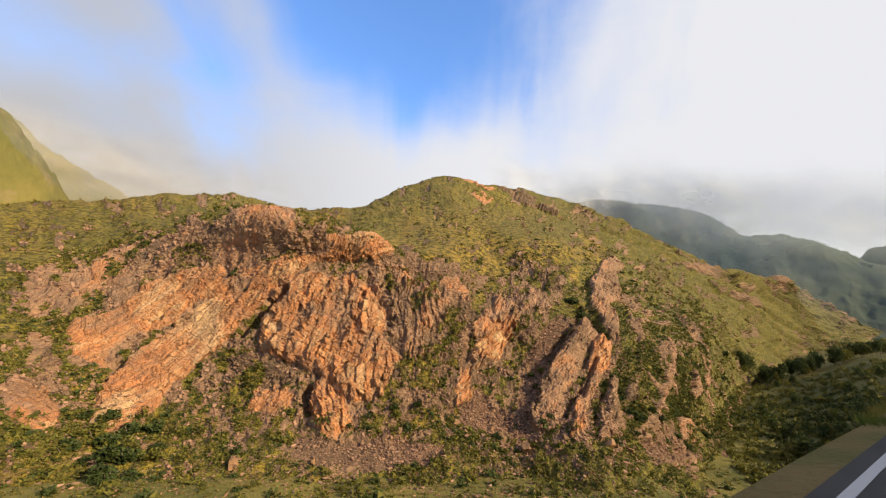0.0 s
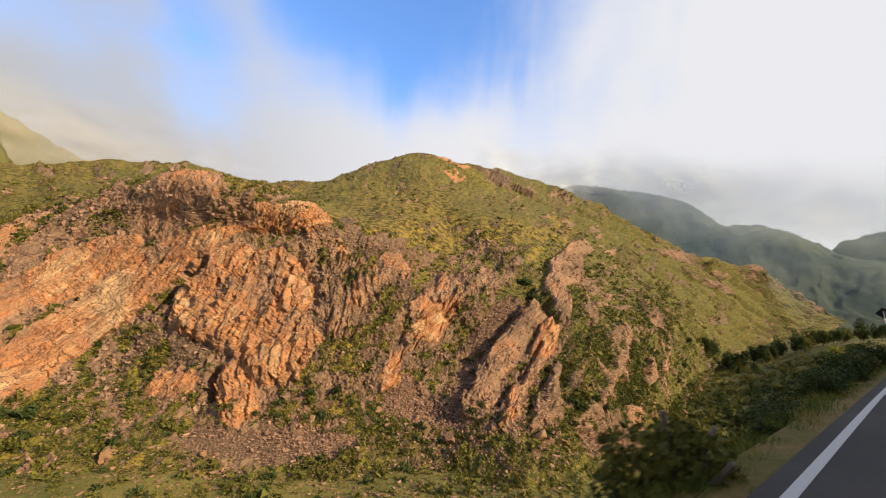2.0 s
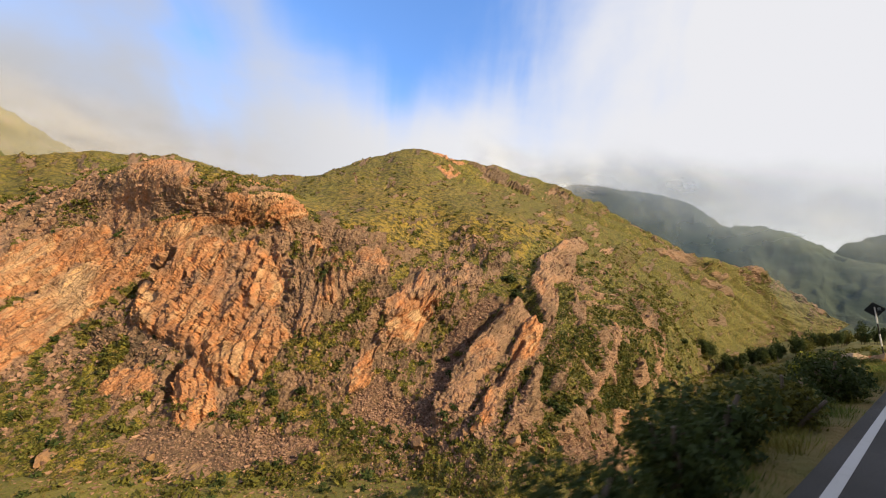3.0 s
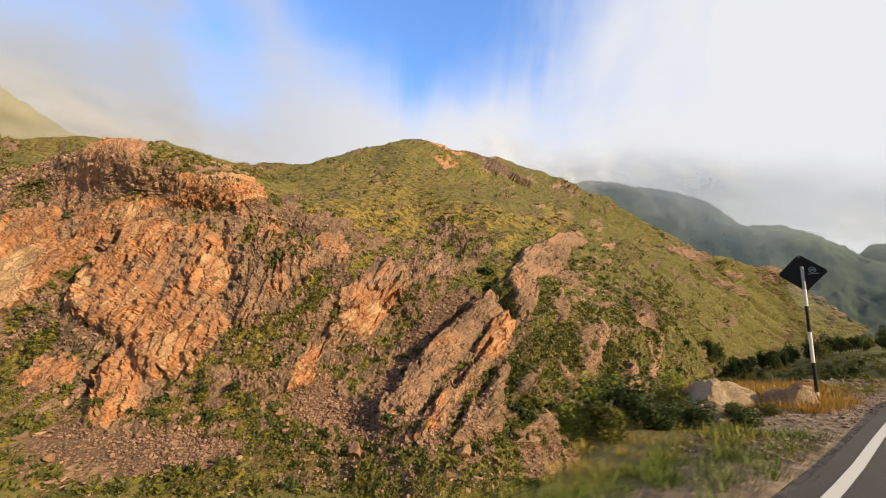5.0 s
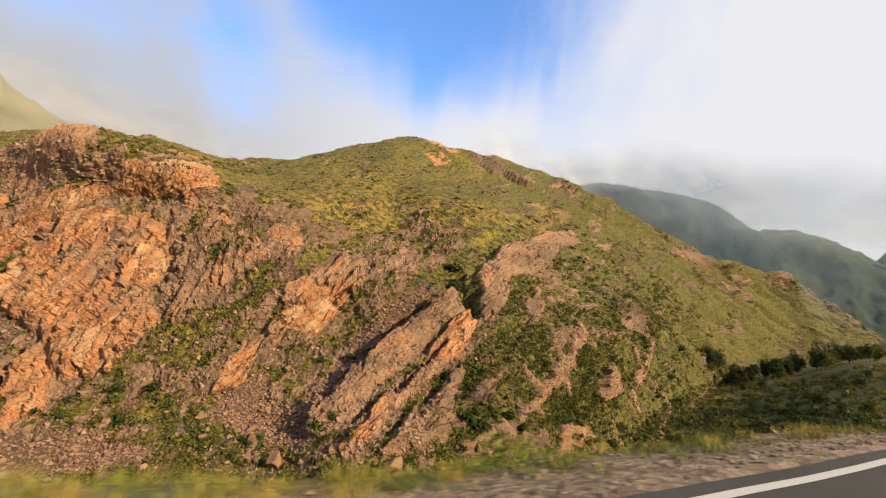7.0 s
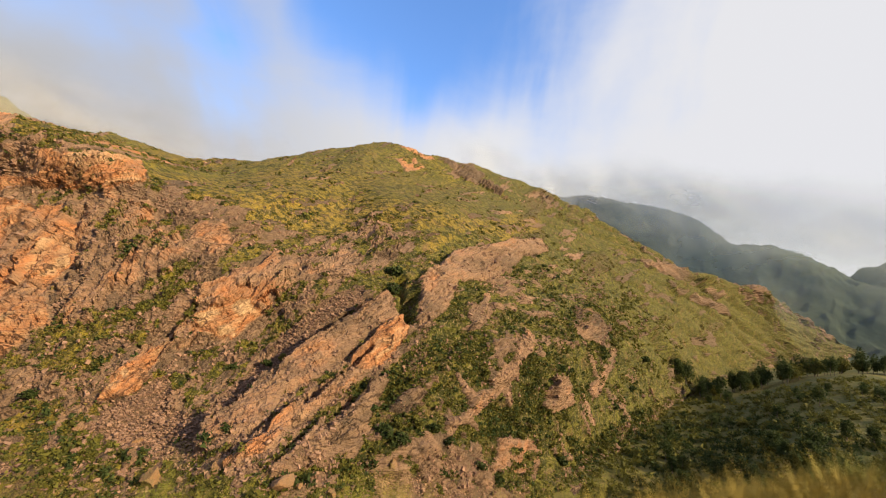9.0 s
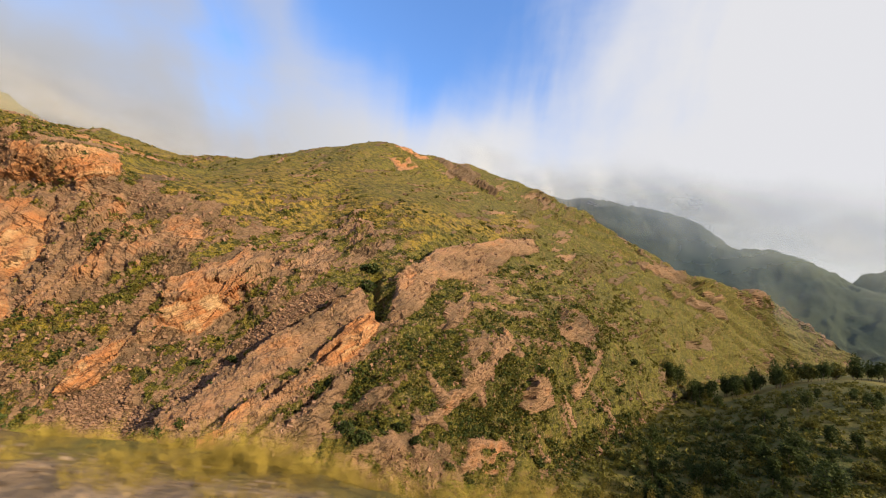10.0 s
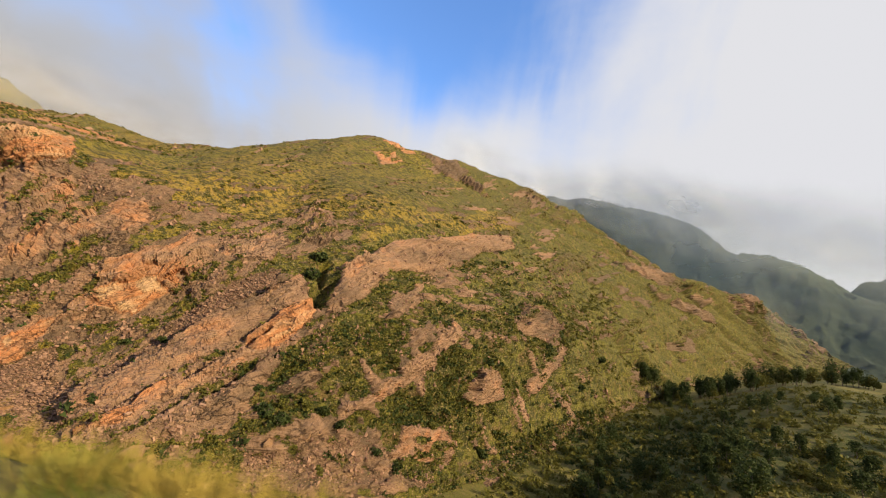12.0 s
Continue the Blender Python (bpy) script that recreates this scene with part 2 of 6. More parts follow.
def sheet(name, grid, material, attrs=None, flat=None):
    """A mesh from a grid of points (rows, columns, 3)."""
    nv, nu = grid.shape[:2]
    me = bpy.data.meshes.new(name)
    k = np.arange(nv * nu).reshape(nv, nu)
    quads = np.stack([k[:-1, :-1], k[:-1, 1:], k[1:, 1:], k[1:, :-1]], -1).reshape(-1, 4)
    me.vertices.add(nv * nu)
    me.vertices.foreach_set("co", grid.reshape(-1))
    me.loops.add(quads.size)
    me.loops.foreach_set("vertex_index", quads.reshape(-1).astype(np.int32))
    me.polygons.add(len(quads))
    me.polygons.foreach_set("loop_start", np.arange(0, quads.size, 4, dtype=np.int32))
    me.update(calc_edges=True)
    soft = np.ones(len(quads), bool) if flat is None else ~flat[quads].any(axis=1)
    me.polygons.foreach_set("use_smooth", soft)
    for key, values in (attrs or {}).items():
        me.attributes.new(key, "FLOAT", "POINT").data.foreach_set("value", values.astype(np.float32))
    me.materials.append(material)
    me.validate()
    return new(name, me)


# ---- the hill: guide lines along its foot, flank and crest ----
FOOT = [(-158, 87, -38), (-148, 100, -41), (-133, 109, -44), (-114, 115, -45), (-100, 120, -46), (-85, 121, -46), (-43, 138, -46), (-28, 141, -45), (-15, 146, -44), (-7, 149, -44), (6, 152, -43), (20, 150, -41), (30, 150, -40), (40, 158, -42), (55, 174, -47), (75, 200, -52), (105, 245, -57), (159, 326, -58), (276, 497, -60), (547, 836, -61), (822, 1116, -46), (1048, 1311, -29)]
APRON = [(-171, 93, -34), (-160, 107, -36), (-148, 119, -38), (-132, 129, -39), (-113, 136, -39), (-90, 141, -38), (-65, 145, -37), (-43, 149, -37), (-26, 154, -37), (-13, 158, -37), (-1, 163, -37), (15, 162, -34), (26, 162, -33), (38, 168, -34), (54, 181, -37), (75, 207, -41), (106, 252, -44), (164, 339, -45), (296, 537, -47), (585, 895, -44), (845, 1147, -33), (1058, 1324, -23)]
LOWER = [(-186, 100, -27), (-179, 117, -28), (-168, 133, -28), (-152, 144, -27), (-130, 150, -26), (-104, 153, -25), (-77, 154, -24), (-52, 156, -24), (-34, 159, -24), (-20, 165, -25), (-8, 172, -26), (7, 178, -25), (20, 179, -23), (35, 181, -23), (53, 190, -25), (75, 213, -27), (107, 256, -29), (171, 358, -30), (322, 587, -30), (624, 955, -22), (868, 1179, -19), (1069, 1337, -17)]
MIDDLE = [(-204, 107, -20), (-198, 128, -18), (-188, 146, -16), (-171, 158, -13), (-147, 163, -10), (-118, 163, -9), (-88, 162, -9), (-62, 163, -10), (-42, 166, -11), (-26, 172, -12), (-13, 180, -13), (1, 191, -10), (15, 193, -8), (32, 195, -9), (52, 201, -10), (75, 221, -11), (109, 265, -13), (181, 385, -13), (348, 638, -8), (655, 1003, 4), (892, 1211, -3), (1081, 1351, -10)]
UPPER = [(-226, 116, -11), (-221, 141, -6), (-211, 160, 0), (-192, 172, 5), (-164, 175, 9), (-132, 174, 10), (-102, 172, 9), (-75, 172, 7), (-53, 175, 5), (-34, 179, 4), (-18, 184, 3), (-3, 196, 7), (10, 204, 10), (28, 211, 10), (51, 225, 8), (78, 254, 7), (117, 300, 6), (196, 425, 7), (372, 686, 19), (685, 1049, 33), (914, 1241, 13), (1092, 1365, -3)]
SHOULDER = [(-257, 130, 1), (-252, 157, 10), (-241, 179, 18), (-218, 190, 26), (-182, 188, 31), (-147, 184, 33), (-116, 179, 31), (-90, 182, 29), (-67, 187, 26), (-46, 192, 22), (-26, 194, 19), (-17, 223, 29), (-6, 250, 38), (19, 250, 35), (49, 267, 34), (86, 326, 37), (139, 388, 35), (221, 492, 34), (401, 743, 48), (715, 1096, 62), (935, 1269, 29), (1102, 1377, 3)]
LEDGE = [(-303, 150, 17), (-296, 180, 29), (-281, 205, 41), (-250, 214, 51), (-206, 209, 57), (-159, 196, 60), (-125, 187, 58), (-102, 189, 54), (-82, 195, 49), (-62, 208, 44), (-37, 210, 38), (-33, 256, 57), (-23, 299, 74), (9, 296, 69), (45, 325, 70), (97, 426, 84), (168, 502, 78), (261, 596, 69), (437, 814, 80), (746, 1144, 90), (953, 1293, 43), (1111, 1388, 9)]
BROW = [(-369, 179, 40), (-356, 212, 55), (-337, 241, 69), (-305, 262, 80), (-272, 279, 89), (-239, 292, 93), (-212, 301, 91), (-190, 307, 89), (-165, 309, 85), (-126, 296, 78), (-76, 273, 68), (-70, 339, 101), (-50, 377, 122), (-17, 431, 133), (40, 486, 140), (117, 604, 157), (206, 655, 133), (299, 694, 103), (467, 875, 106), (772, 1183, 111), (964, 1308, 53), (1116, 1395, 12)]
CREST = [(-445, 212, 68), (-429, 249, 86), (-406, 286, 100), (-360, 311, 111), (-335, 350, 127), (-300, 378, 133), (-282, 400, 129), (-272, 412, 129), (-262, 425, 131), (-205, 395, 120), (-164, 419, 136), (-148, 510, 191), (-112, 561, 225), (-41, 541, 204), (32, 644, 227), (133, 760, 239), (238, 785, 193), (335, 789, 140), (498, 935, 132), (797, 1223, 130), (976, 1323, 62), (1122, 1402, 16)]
ROCK_FIELD = [
    (-213, 199, 36, -166, 300, 83, 14.7, 1.4, 0.40),
    (-151, 173, 7, -107, 202, 39, 14.7, 1.0, 0.45),
    (-82, 181, 20, -24, 192, 16, 13.4, 0.9, 0.35),
    (-56, 162, -13, -17, 183, -1, 11.6, 0.8, 0.35),
    (-177, 131, -26, -146, 218, 52, 31.9, 1.1, 0.45),
    (-85, 139, -40, -54, 186, 17, 32.2, 0.9, 0.40),
    (-43, 153, -32, 2, 210, 16, 17.3, 1.0, 0.32),
    (-105, 130, -42, -93, 152, -27, 10.1, 0.8, 0.30),
    (-208, 140, -11, -242, 197, 32, 19.2, 1.1, 0.45),
]
ROCK_FIELD_EAST = [
    (-30, 164, -20, -31, 196, 24, 26.8, 0.7, 0.28),
    (-5, 159, -39, 41, 198, -8, 14.4, 0.6, 0.20),
    (59, 185, -41, 82, 229, -11, 14.8, 0.7, 0.12),
    (7, 212, 15, 19, 256, 39, 12.6, 1.0, 0.30),
    (-112, 200, 38, -132, 255, 64, 6.7, 1.7, 0.75),
    (7, 156, -41, 30, 184, -19, 15.4, 0.9, 0.40),
    (28, 153, -38, 58, 182, -42, 5.4, 0.5, 0.35),
    (95, 238, -28, 139, 331, 3, 11.3, 1.1, 0.15),
]
CRAGS = [
    (282, 672, 100, 442, 846, 103, 11.2, 11.0, 0.25),
    (434, 829, 96, 797, 1223, 130, 13.5, 15.4, 0.30),
    (128, 328, 13, 139, 331, 3, 6.7, 4.4, 0.40),
    (-13, 540, 181, 61, 534, 151, 8.7, 8.8, 0.20),
    (103, 252, -20, 115, 269, -23, 3.3, 2.7, 0.20),
    (-65, 526, 189, -31, 512, 170, 7.2, 3.3, 0.90),
    (783, 1201, 120, 980, 1325, 61, 12.1, 9.9, 0.20),
]
HIGH_CRAGS = [
    (80, 241, -1, 90, 240, -10, 3.6, 2.0, 0.40),
    (183, 778, 221, 292, 778, 158, 8.1, 7.7, 0.20),
    (265, 743, 152, 354, 741, 95, 8.3, 8.8, 0.22),
    (313, 654, 67, 478, 839, 58, 7.1, 7.7, 0.22),
    (7, 249, 36, 7, 263, 49, 4.6, 1.7, 0.30),
]
CLEFTS = [
    (-209, 155, -3, -201, 193, 31, 2.0, -3.4),
    (-160, 135, -29, -168, 169, -1, 1.6, -2.5),
    (-167, 145, -23, -158, 163, -9, 2.2, -3.0),
    (-158, 163, -9, -140, 174, 10, 1.6, -2.2),
    (-121, 164, -7, -106, 174, 13, 3.0, -5.0),
    (-76, 146, -34, -79, 151, -28, 2.2, -5.0),
    (102, 249, -30, 103, 250, -24, 2.5, -4.0),
]
SLAB_CLEFTS = [
    (19, 188, -14, 35, 209, 5, 2.5, -3.0),
    (46, 204, -4, 38, 221, 12, 3.5, -6.0),
    (59, 201, -17, 66, 221, -4, 2.0, -2.0),
    (29, 173, -28, 39, 192, -14, 1.4, -3.0),
    (21, 162, -33, 28, 174, -27, 1.2, -2.5),
    (32, 162, -35, 39, 179, -26, 1.3, -2.5),
]
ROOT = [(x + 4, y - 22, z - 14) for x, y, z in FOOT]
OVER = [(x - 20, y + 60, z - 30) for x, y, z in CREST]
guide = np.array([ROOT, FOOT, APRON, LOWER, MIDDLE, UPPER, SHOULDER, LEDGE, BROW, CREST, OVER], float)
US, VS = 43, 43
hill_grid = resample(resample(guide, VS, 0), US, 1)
# rock bodies with their habit: block length and width, block share, fine share, ragged edge, grass share, fin share
# rock bodies: outline, two points along the beds, height, tone, bed thickness, block length, block share, ragged edge (m), grass share, fin share
FOLD_LOWER = ([(-140, 117, -40), (-159, 135, -30), (-163, 150, -21), (-159, 163, -9), (-154, 171, 3), (-141, 175, 11), (-124, 178, 26), (-97, 180, 36), (-83, 181, 43), (-74, 183, 38), (-96, 180, 27), (-110, 174, 15), (-123, 166, -4), (-132, 156, -20), (-136, 144, -30), (-132, 123, -41)], (-144, 125, -37), (-118, 176, 20), 4.5, 0.95, 1.6, 16, 0.16, 0.5, 0.05, 0.55)
FOLD_UPPER = ([(-193, 144, -15), (-204, 155, -5), (-194, 164, -2), (-193, 179, 13), (-178, 183, 23), (-157, 183, 27), (-148, 182, 27), (-140, 175, 12), (-156, 172, 5), (-161, 165, -6), (-175, 159, -12), (-175, 151, -17), (-167, 143, -24), (-181, 140, -21)], (-184, 147, -17), (-150, 180, 22), 4.5, 0.84, 1.8, 14, 0.2, 0.7, 0.1, 0.5)
FOLD_BROWN = ([(-199, 162, -2), (-217, 180, 16), (-222, 195, 33), (-206, 200, 46), (-183, 199, 55), (-158, 189, 52), (-148, 182, 27), (-178, 184, 24), (-193, 179, 14), (-194, 166, -1)], (-198, 167, 2), (-157, 186, 40), 3.5, 0.47, 2.0, 10, 0.3, 1.0, 0.3, 0.5)
FOLD_CAP = ([(-147, 182, 27), (-158, 188, 50), (-167, 211, 67), (-248, 346, 111), (-114, 182, 54), (-106, 176, 44), (-112, 179, 35), (-131, 180, 26), (-139, 177, 16)], (-137, 178, 20), (-133, 182, 53), 2.5, 0.58, 2.2, 9, 0.3, 0.8, 0.18, 0.3)
FOLD_STEP = ([(-140, 175, 11), (-142, 179, 20), (-129, 179, 26), (-109, 179, 30), (-88, 179, 41), (-86, 182, 36), (-102, 180, 31), (-123, 178, 24), (-132, 172, 6)], (-138, 175, 11), (-88, 180, 39), 2.5, 0.8, 1.2, 10, 0.2, 0.6, 0.15, 0.4)
RED_LEDGE = ([(-218, 157, 0), (-241, 186, 23), (-247, 202, 38), (-233, 205, 44), (-226, 196, 33), (-216, 172, 9), (-204, 151, -7)], (-211, 155, -3), (-232, 201, 39), 2.5, 0.62, 1.4, 8, 0.3, 1.2, 0.35, 0.6)
WEST_FOOT = ([(-181, 123, -26), (-195, 135, -17), (-195, 146, -13), (-180, 140, -21), (-164, 142, -25), (-156, 132, -32), (-156, 124, -34), (-172, 122, -29)], (-177, 123, -27), (-176, 144, -21), 2.5, 0.32, 1.5, 6, 0.35, 1.4, 0.45, 0.2)
WEST_ORANGE = ([(-178, 116, -29), (-181, 122, -26), (-173, 124, -29), (-158, 122, -34), (-145, 111, -40), (-152, 108, -38), (-162, 108, -35)], (-174, 116, -30), (-155, 117, -36), 3.0, 0.78, 1.6, 5, 0.35, 1.0, 0.2, 0.2)
TOP_LEDGE = ([(-105, 179, 29), (-91, 180, 37), (-79, 183, 43), (-75, 202, 48), (-60, 194, 38), (-60, 190, 33), (-69, 186, 33), (-79, 185, 31), (-92, 181, 27)], (-98, 180, 29), (-68, 198, 44), 3.0, 0.86, 0.9, 9, 0.4, 0.8, 0.15, 0.3)
DOME_FACE = ([(-112, 163, -8), (-115, 172, 7), (-109, 175, 18), (-96, 178, 24), (-84, 178, 20), (-77, 183, 24), (-64, 181, 16), (-55, 174, 4), (-53, 166, -7), (-45, 163, -14), (-49, 155, -27), (-58, 150, -32), (-65, 149, -32), (-72, 154, -25), (-83, 156, -21), (-97, 157, -18), (-107, 159, -15)], (-78, 151, -28), (-82, 179, 20), 5.0, 0.82, 3.0, 9, 0.42, 0.9, 0.1, 0.15)
DOME_FOOT = ([(-80, 150, -29), (-75, 154, -24), (-61, 151, -30), (-56, 145, -39), (-60, 140, -42), (-67, 140, -41), (-75, 145, -36)], (-64, 140, -41), (-72, 153, -26), 5.0, 0.8, 2.2, 9, 0.4, 0.6, 0.08, 0.1)
DOME_WEST = ([(-99, 145, -34), (-102, 150, -28), (-93, 153, -26), (-83, 150, -29), (-83, 145, -35), (-90, 142, -37)], (-94, 144, -35), (-90, 152, -27), 2.5, 0.7, 1.6, 5, 0.5, 1.2, 0.35, 0.1)
GREY_ROCKS = ([(-115, 150, -28), (-121, 157, -18), (-106, 159, -15), (-85, 155, -22), (-85, 152, -27), (-102, 151, -28)], (-112, 151, -27), (-94, 157, -18), 2.0, 0.22, 1.4, 4, 0.7, 1.8, 0.55, 0.1)
SPIKES = ([(-76, 182, 23), (-73, 186, 30), (-55, 193, 31), (-47, 190, 21), (-33, 188, 15), (-23, 199, 20), (-19, 191, 11), (-29, 183, 8), (-30, 178, 1), (-36, 171, -6), (-35, 167, -13), (-43, 163, -15), (-50, 167, -7), (-57, 175, 6)], (-45, 163, -15), (-52, 193, 26), 4.5, 0.6, 1.7, 8, 0.6, 1.2, 0.35, 0.1)
SMALL_ORANGE = ([(-34, 193, 21), (-27, 200, 25), (-21, 194, 16), (-29, 185, 10)], (-29, 186, 11), (-26, 198, 23), 2.0, 0.74, 1.6, 6, 0.3, 0.8, 0.1, 0.3)
MID_SLOPE = ([(-35, 174, -2), (-25, 178, -3), (-18, 182, 0), (-15, 180, -10), (-20, 171, -18), (-26, 169, -16), (-33, 171, -9)], (-27, 169, -16), (-20, 181, -2), 2.0, 0.46, 1.6, 5, 0.6, 1.8, 0.55, 0.2)
OVERHANG = ([(-20, 160, -31), (-22, 165, -24), (-20, 171, -17), (-15, 180, -10), (-18, 182, -1), (-13, 187, 4), (-8, 201, 13), (1, 209, 15), (6, 199, 7), (2, 194, 0), (0, 191, -8), (-4, 184, -15), (-8, 180, -17), (-13, 176, -19), (-16, 169, -24), (-17, 164, -28)], (-20, 163, -28), (1, 203, 11), 5.0, 0.62, 1.9, 9, 0.45, 0.8, 0.15, 0.25)
BRIGHT_FACE = ([(-15, 180, -10), (-13, 183, -7), (-5, 190, -2), (0, 192, -7), (-4, 185, -15), (-8, 181, -16), (-12, 180, -15)], (-11, 180, -15), (-3, 191, -5), 2.2, 0.97, 3.0, 14, 0.2, 0.4, 0, 0.2)
OVERHANG_TAIL = ([(1, 209, 15), (5, 224, 22), (19, 224, 20), (21, 209, 11), (13, 202, 7), (6, 199, 7)], (6, 200, 8), (18, 223, 20), 2.5, 0.48, 1.5, 5, 0.5, 1.4, 0.4, 0.2)
ORANGE_LIP = ([(-20, 160, -31), (-21, 165, -25), (-19, 170, -20), (-17, 173, -18), (-15, 170, -23), (-16, 164, -29)], (-19, 161, -30), (-17, 172, -19), 1.5, 0.9, 2.0, 8, 0.25, 0.4, 0.05, 0.3)
SLAB_HIGH = ([(17, 181, -21), (20, 189, -14), (27, 197, -5), (35, 208, 4), (39, 208, 2), (44, 204, -4), (38, 198, -8), (34, 190, -14), (30, 184, -20), (26, 177, -24), (20, 174, -26)], (20, 178, -24), (41, 206, 0), 6.0, 0.5, 2.6, 14, 0.1, 0.4, 0.06, 0.9)
SLAB_TAIL = ([(8, 160, -37), (12, 168, -31), (14, 177, -25), (18, 178, -24), (23, 171, -28), (20, 164, -32), (18, 158, -36), (12, 158, -38)], (11, 160, -37), (19, 175, -26), 4.5, 0.5, 2.6, 12, 0.12, 0.5, 0.1, 0.9)
SLAB_CREAM = ([(34, 188, -17), (40, 199, -7), (45, 204, -4), (48, 199, -9), (45, 191, -17), (41, 187, -19), (36, 185, -20)], (36, 186, -19), (46, 201, -7), 5.0, 0.97, 1.8, 8, 0.2, 0.5, 0.04, 0.6)
SLAB_RIB = ([(23, 154, -37), (25, 163, -32), (28, 174, -27), (36, 185, -20), (40, 186, -20), (35, 177, -26), (31, 168, -31), (28, 157, -36), (25, 154, -38)], (24, 155, -37), (38, 184, -21), 4.2, 0.74, 1.0, 14, 0.18, 0.4, 0.08, 0.7)
SLAB_LOW = ([(32, 156, -38), (35, 167, -33), (40, 177, -28), (43, 186, -22), (46, 188, -21), (46, 183, -27), (45, 174, -34), (39, 164, -38), (35, 158, -38)], (33, 158, -37), (45, 184, -25), 4.2, 0.5, 2.4, 12, 0.14, 0.5, 0.12, 0.8)
SLAB_CROWN = ([(51, 203, -8), (45, 216, 5), (45, 230, 15), (52, 266, 32), (71, 325, 49), (107, 424, 76), (112, 404, 62), (91, 349, 46), (82, 306, 29), (71, 270, 20), (59, 242, 13), (57, 224, 3), (54, 208, -5)], (50, 207, -4), (103, 399, 66), 6.0, 0.5, 2.2, 7, 0.28, 0.5, 0.08, 0.6)
RIB_LONG = ([(65, 195, -36), (64, 197, -32), (69, 204, -30), (73, 212, -24), (84, 229, -14), (89, 248, -3), (93, 247, -7), (87, 230, -19), (77, 215, -29), (72, 207, -34)], (65, 196, -35), (91, 247, -5), 4.0, 0.6, 1.3, 9, 0.3, 0.7, 0.2, 0.6)
RIB_SHORT = ([(67, 220, -5), (65, 234, 5), (72, 254, 11), (75, 240, 2), (71, 225, -5)], (67, 222, -4), (72, 251, 9), 3.5, 0.52, 1.3, 6, 0.3, 0.8, 0.25, 0.5)
GREY_CRAG = ([(114, 285, -1), (122, 316, 11), (135, 335, 10), (151, 348, 0), (144, 329, -7), (121, 292, -5)], (116, 284, -5), (147, 352, 9), 4.0, 0.3, 1.5, 6, 0.5, 1.2, 0.35, 0.2)
CAVE_CRAG = ([(99, 243, -32), (103, 251, -21), (111, 264, -22), (115, 267, -34), (106, 253, -35)], (101, 246, -33), (112, 264, -23), 4.0, 0.42, 1.6, 6, 0.45, 1.0, 0.3, 0.4)
LOW_CRAG = ([(80, 212, -49), (81, 217, -38), (90, 230, -39), (100, 242, -49), (98, 229, -60), (89, 219, -56)], (84, 213, -54), (94, 235, -42), 3.0, 0.48, 1.6, 7, 0.5, 1.5, 0.5, 0.3)
DARK_CRAG = ([(49, 184, -29), (51, 191, -22), (56, 195, -22), (58, 193, -27), (54, 187, -30)], (50, 184, -29), (55, 193, -23), 3.0, 0.36, 1.5, 6, 0.4, 1.0, 0.3, 0.4)
FOOT_CRAG = ([(58, 183, -44), (59, 185, -40), (64, 192, -40), (68, 195, -46), (70, 193, -50), (62, 184, -48)], (60, 183, -47), (66, 194, -41), 2.5, 0.5, 1.6, 6, 0.4, 1.0, 0.3, 0.3)
THIN_RIB = ([(126, 285, -35), (135, 305, -21), (147, 331, -11), (154, 340, -14), (141, 312, -28), (131, 291, -37)], (129, 289, -35), (150, 335, -14), 3.0, 0.42, 1.2, 8, 0.3, 0.8, 0.3, 0.5)
GULLY_ROCK = ([(23, 226, 21), (7, 256, 41), (17, 257, 41), (31, 243, 28), (30, 228, 19)], (24, 227, 21), (20, 256, 39), 3.5, 0.42, 1.4, 6, 0.5, 1.2, 0.4, 0.3)
BARE_PATCH = ([(-53, 443, 156), (-43, 494, 182), (-20, 473, 158), (-27, 430, 137)], (-48, 441, 153), (-24, 463, 154), 1.5, 0.62, 3.0, 12, 0.3, 1.6, 0.5, 0.1)
PEAK_CRAG = ([(11, 514, 169), (9, 550, 192), (20, 585, 206), (43, 574, 188), (34, 511, 156)], (14, 516, 169), (35, 583, 197), 7, 0.16, 3, 9, 0.5, 1.5, 0.35, 0.1)
FLANK_CRAG_A = ([(299, 710, 114), (354, 771, 122), (401, 810, 111), (338, 710, 86), (298, 675, 92)], (303, 708, 110), (383, 786, 106), 8, 0.25, 4, 14, 0.4, 2.5, 0.35, 0.2)
SCREE_GULLY = [(1, 157, -40), (3, 164, -36), (4, 173, -28), (6, 181, -22), (9, 190, -12), (18, 198, 1), (27, 207, 7), (32, 205, 3), (20, 193, -9), (16, 185, -18), (13, 176, -26), (10, 166, -32), (10, 156, -40)]
SCREE_PILE = [(-18, 156, -37), (-18, 162, -30), (-11, 167, -29), (2, 167, -33), (4, 161, -38), (-5, 157, -40)]
SCREE_FOOT = [(-72, 129, -45), (-74, 138, -41), (-57, 141, -42), (-38, 145, -41), (-23, 146, -43), (-23, 142, -45), (-43, 135, -48), (-61, 129, -47)]
SCREE_EAST = [(52, 170, -46), (51, 174, -42), (59, 184, -43), (69, 194, -49), (80, 207, -53), (81, 204, -57), (63, 180, -51)]
GOLD_PATCH = [(43, 244, 24), (35, 265, 40), (47, 305, 59), (80, 463, 112), (123, 536, 121), (109, 440, 83), (70, 328, 52), (50, 269, 34)]
GOLD_BAND = [(-49, 194, 26), (-45, 208, 39), (-23, 280, 63), (32, 306, 67), (80, 381, 73), (54, 287, 42), (17, 255, 39), (-12, 224, 27), (-33, 194, 24)]
SCREE_WEST = [(-7, 159, -38), (-16, 163, -31), (-12, 169, -26), (-2, 166, -34), (2, 160, -39)]
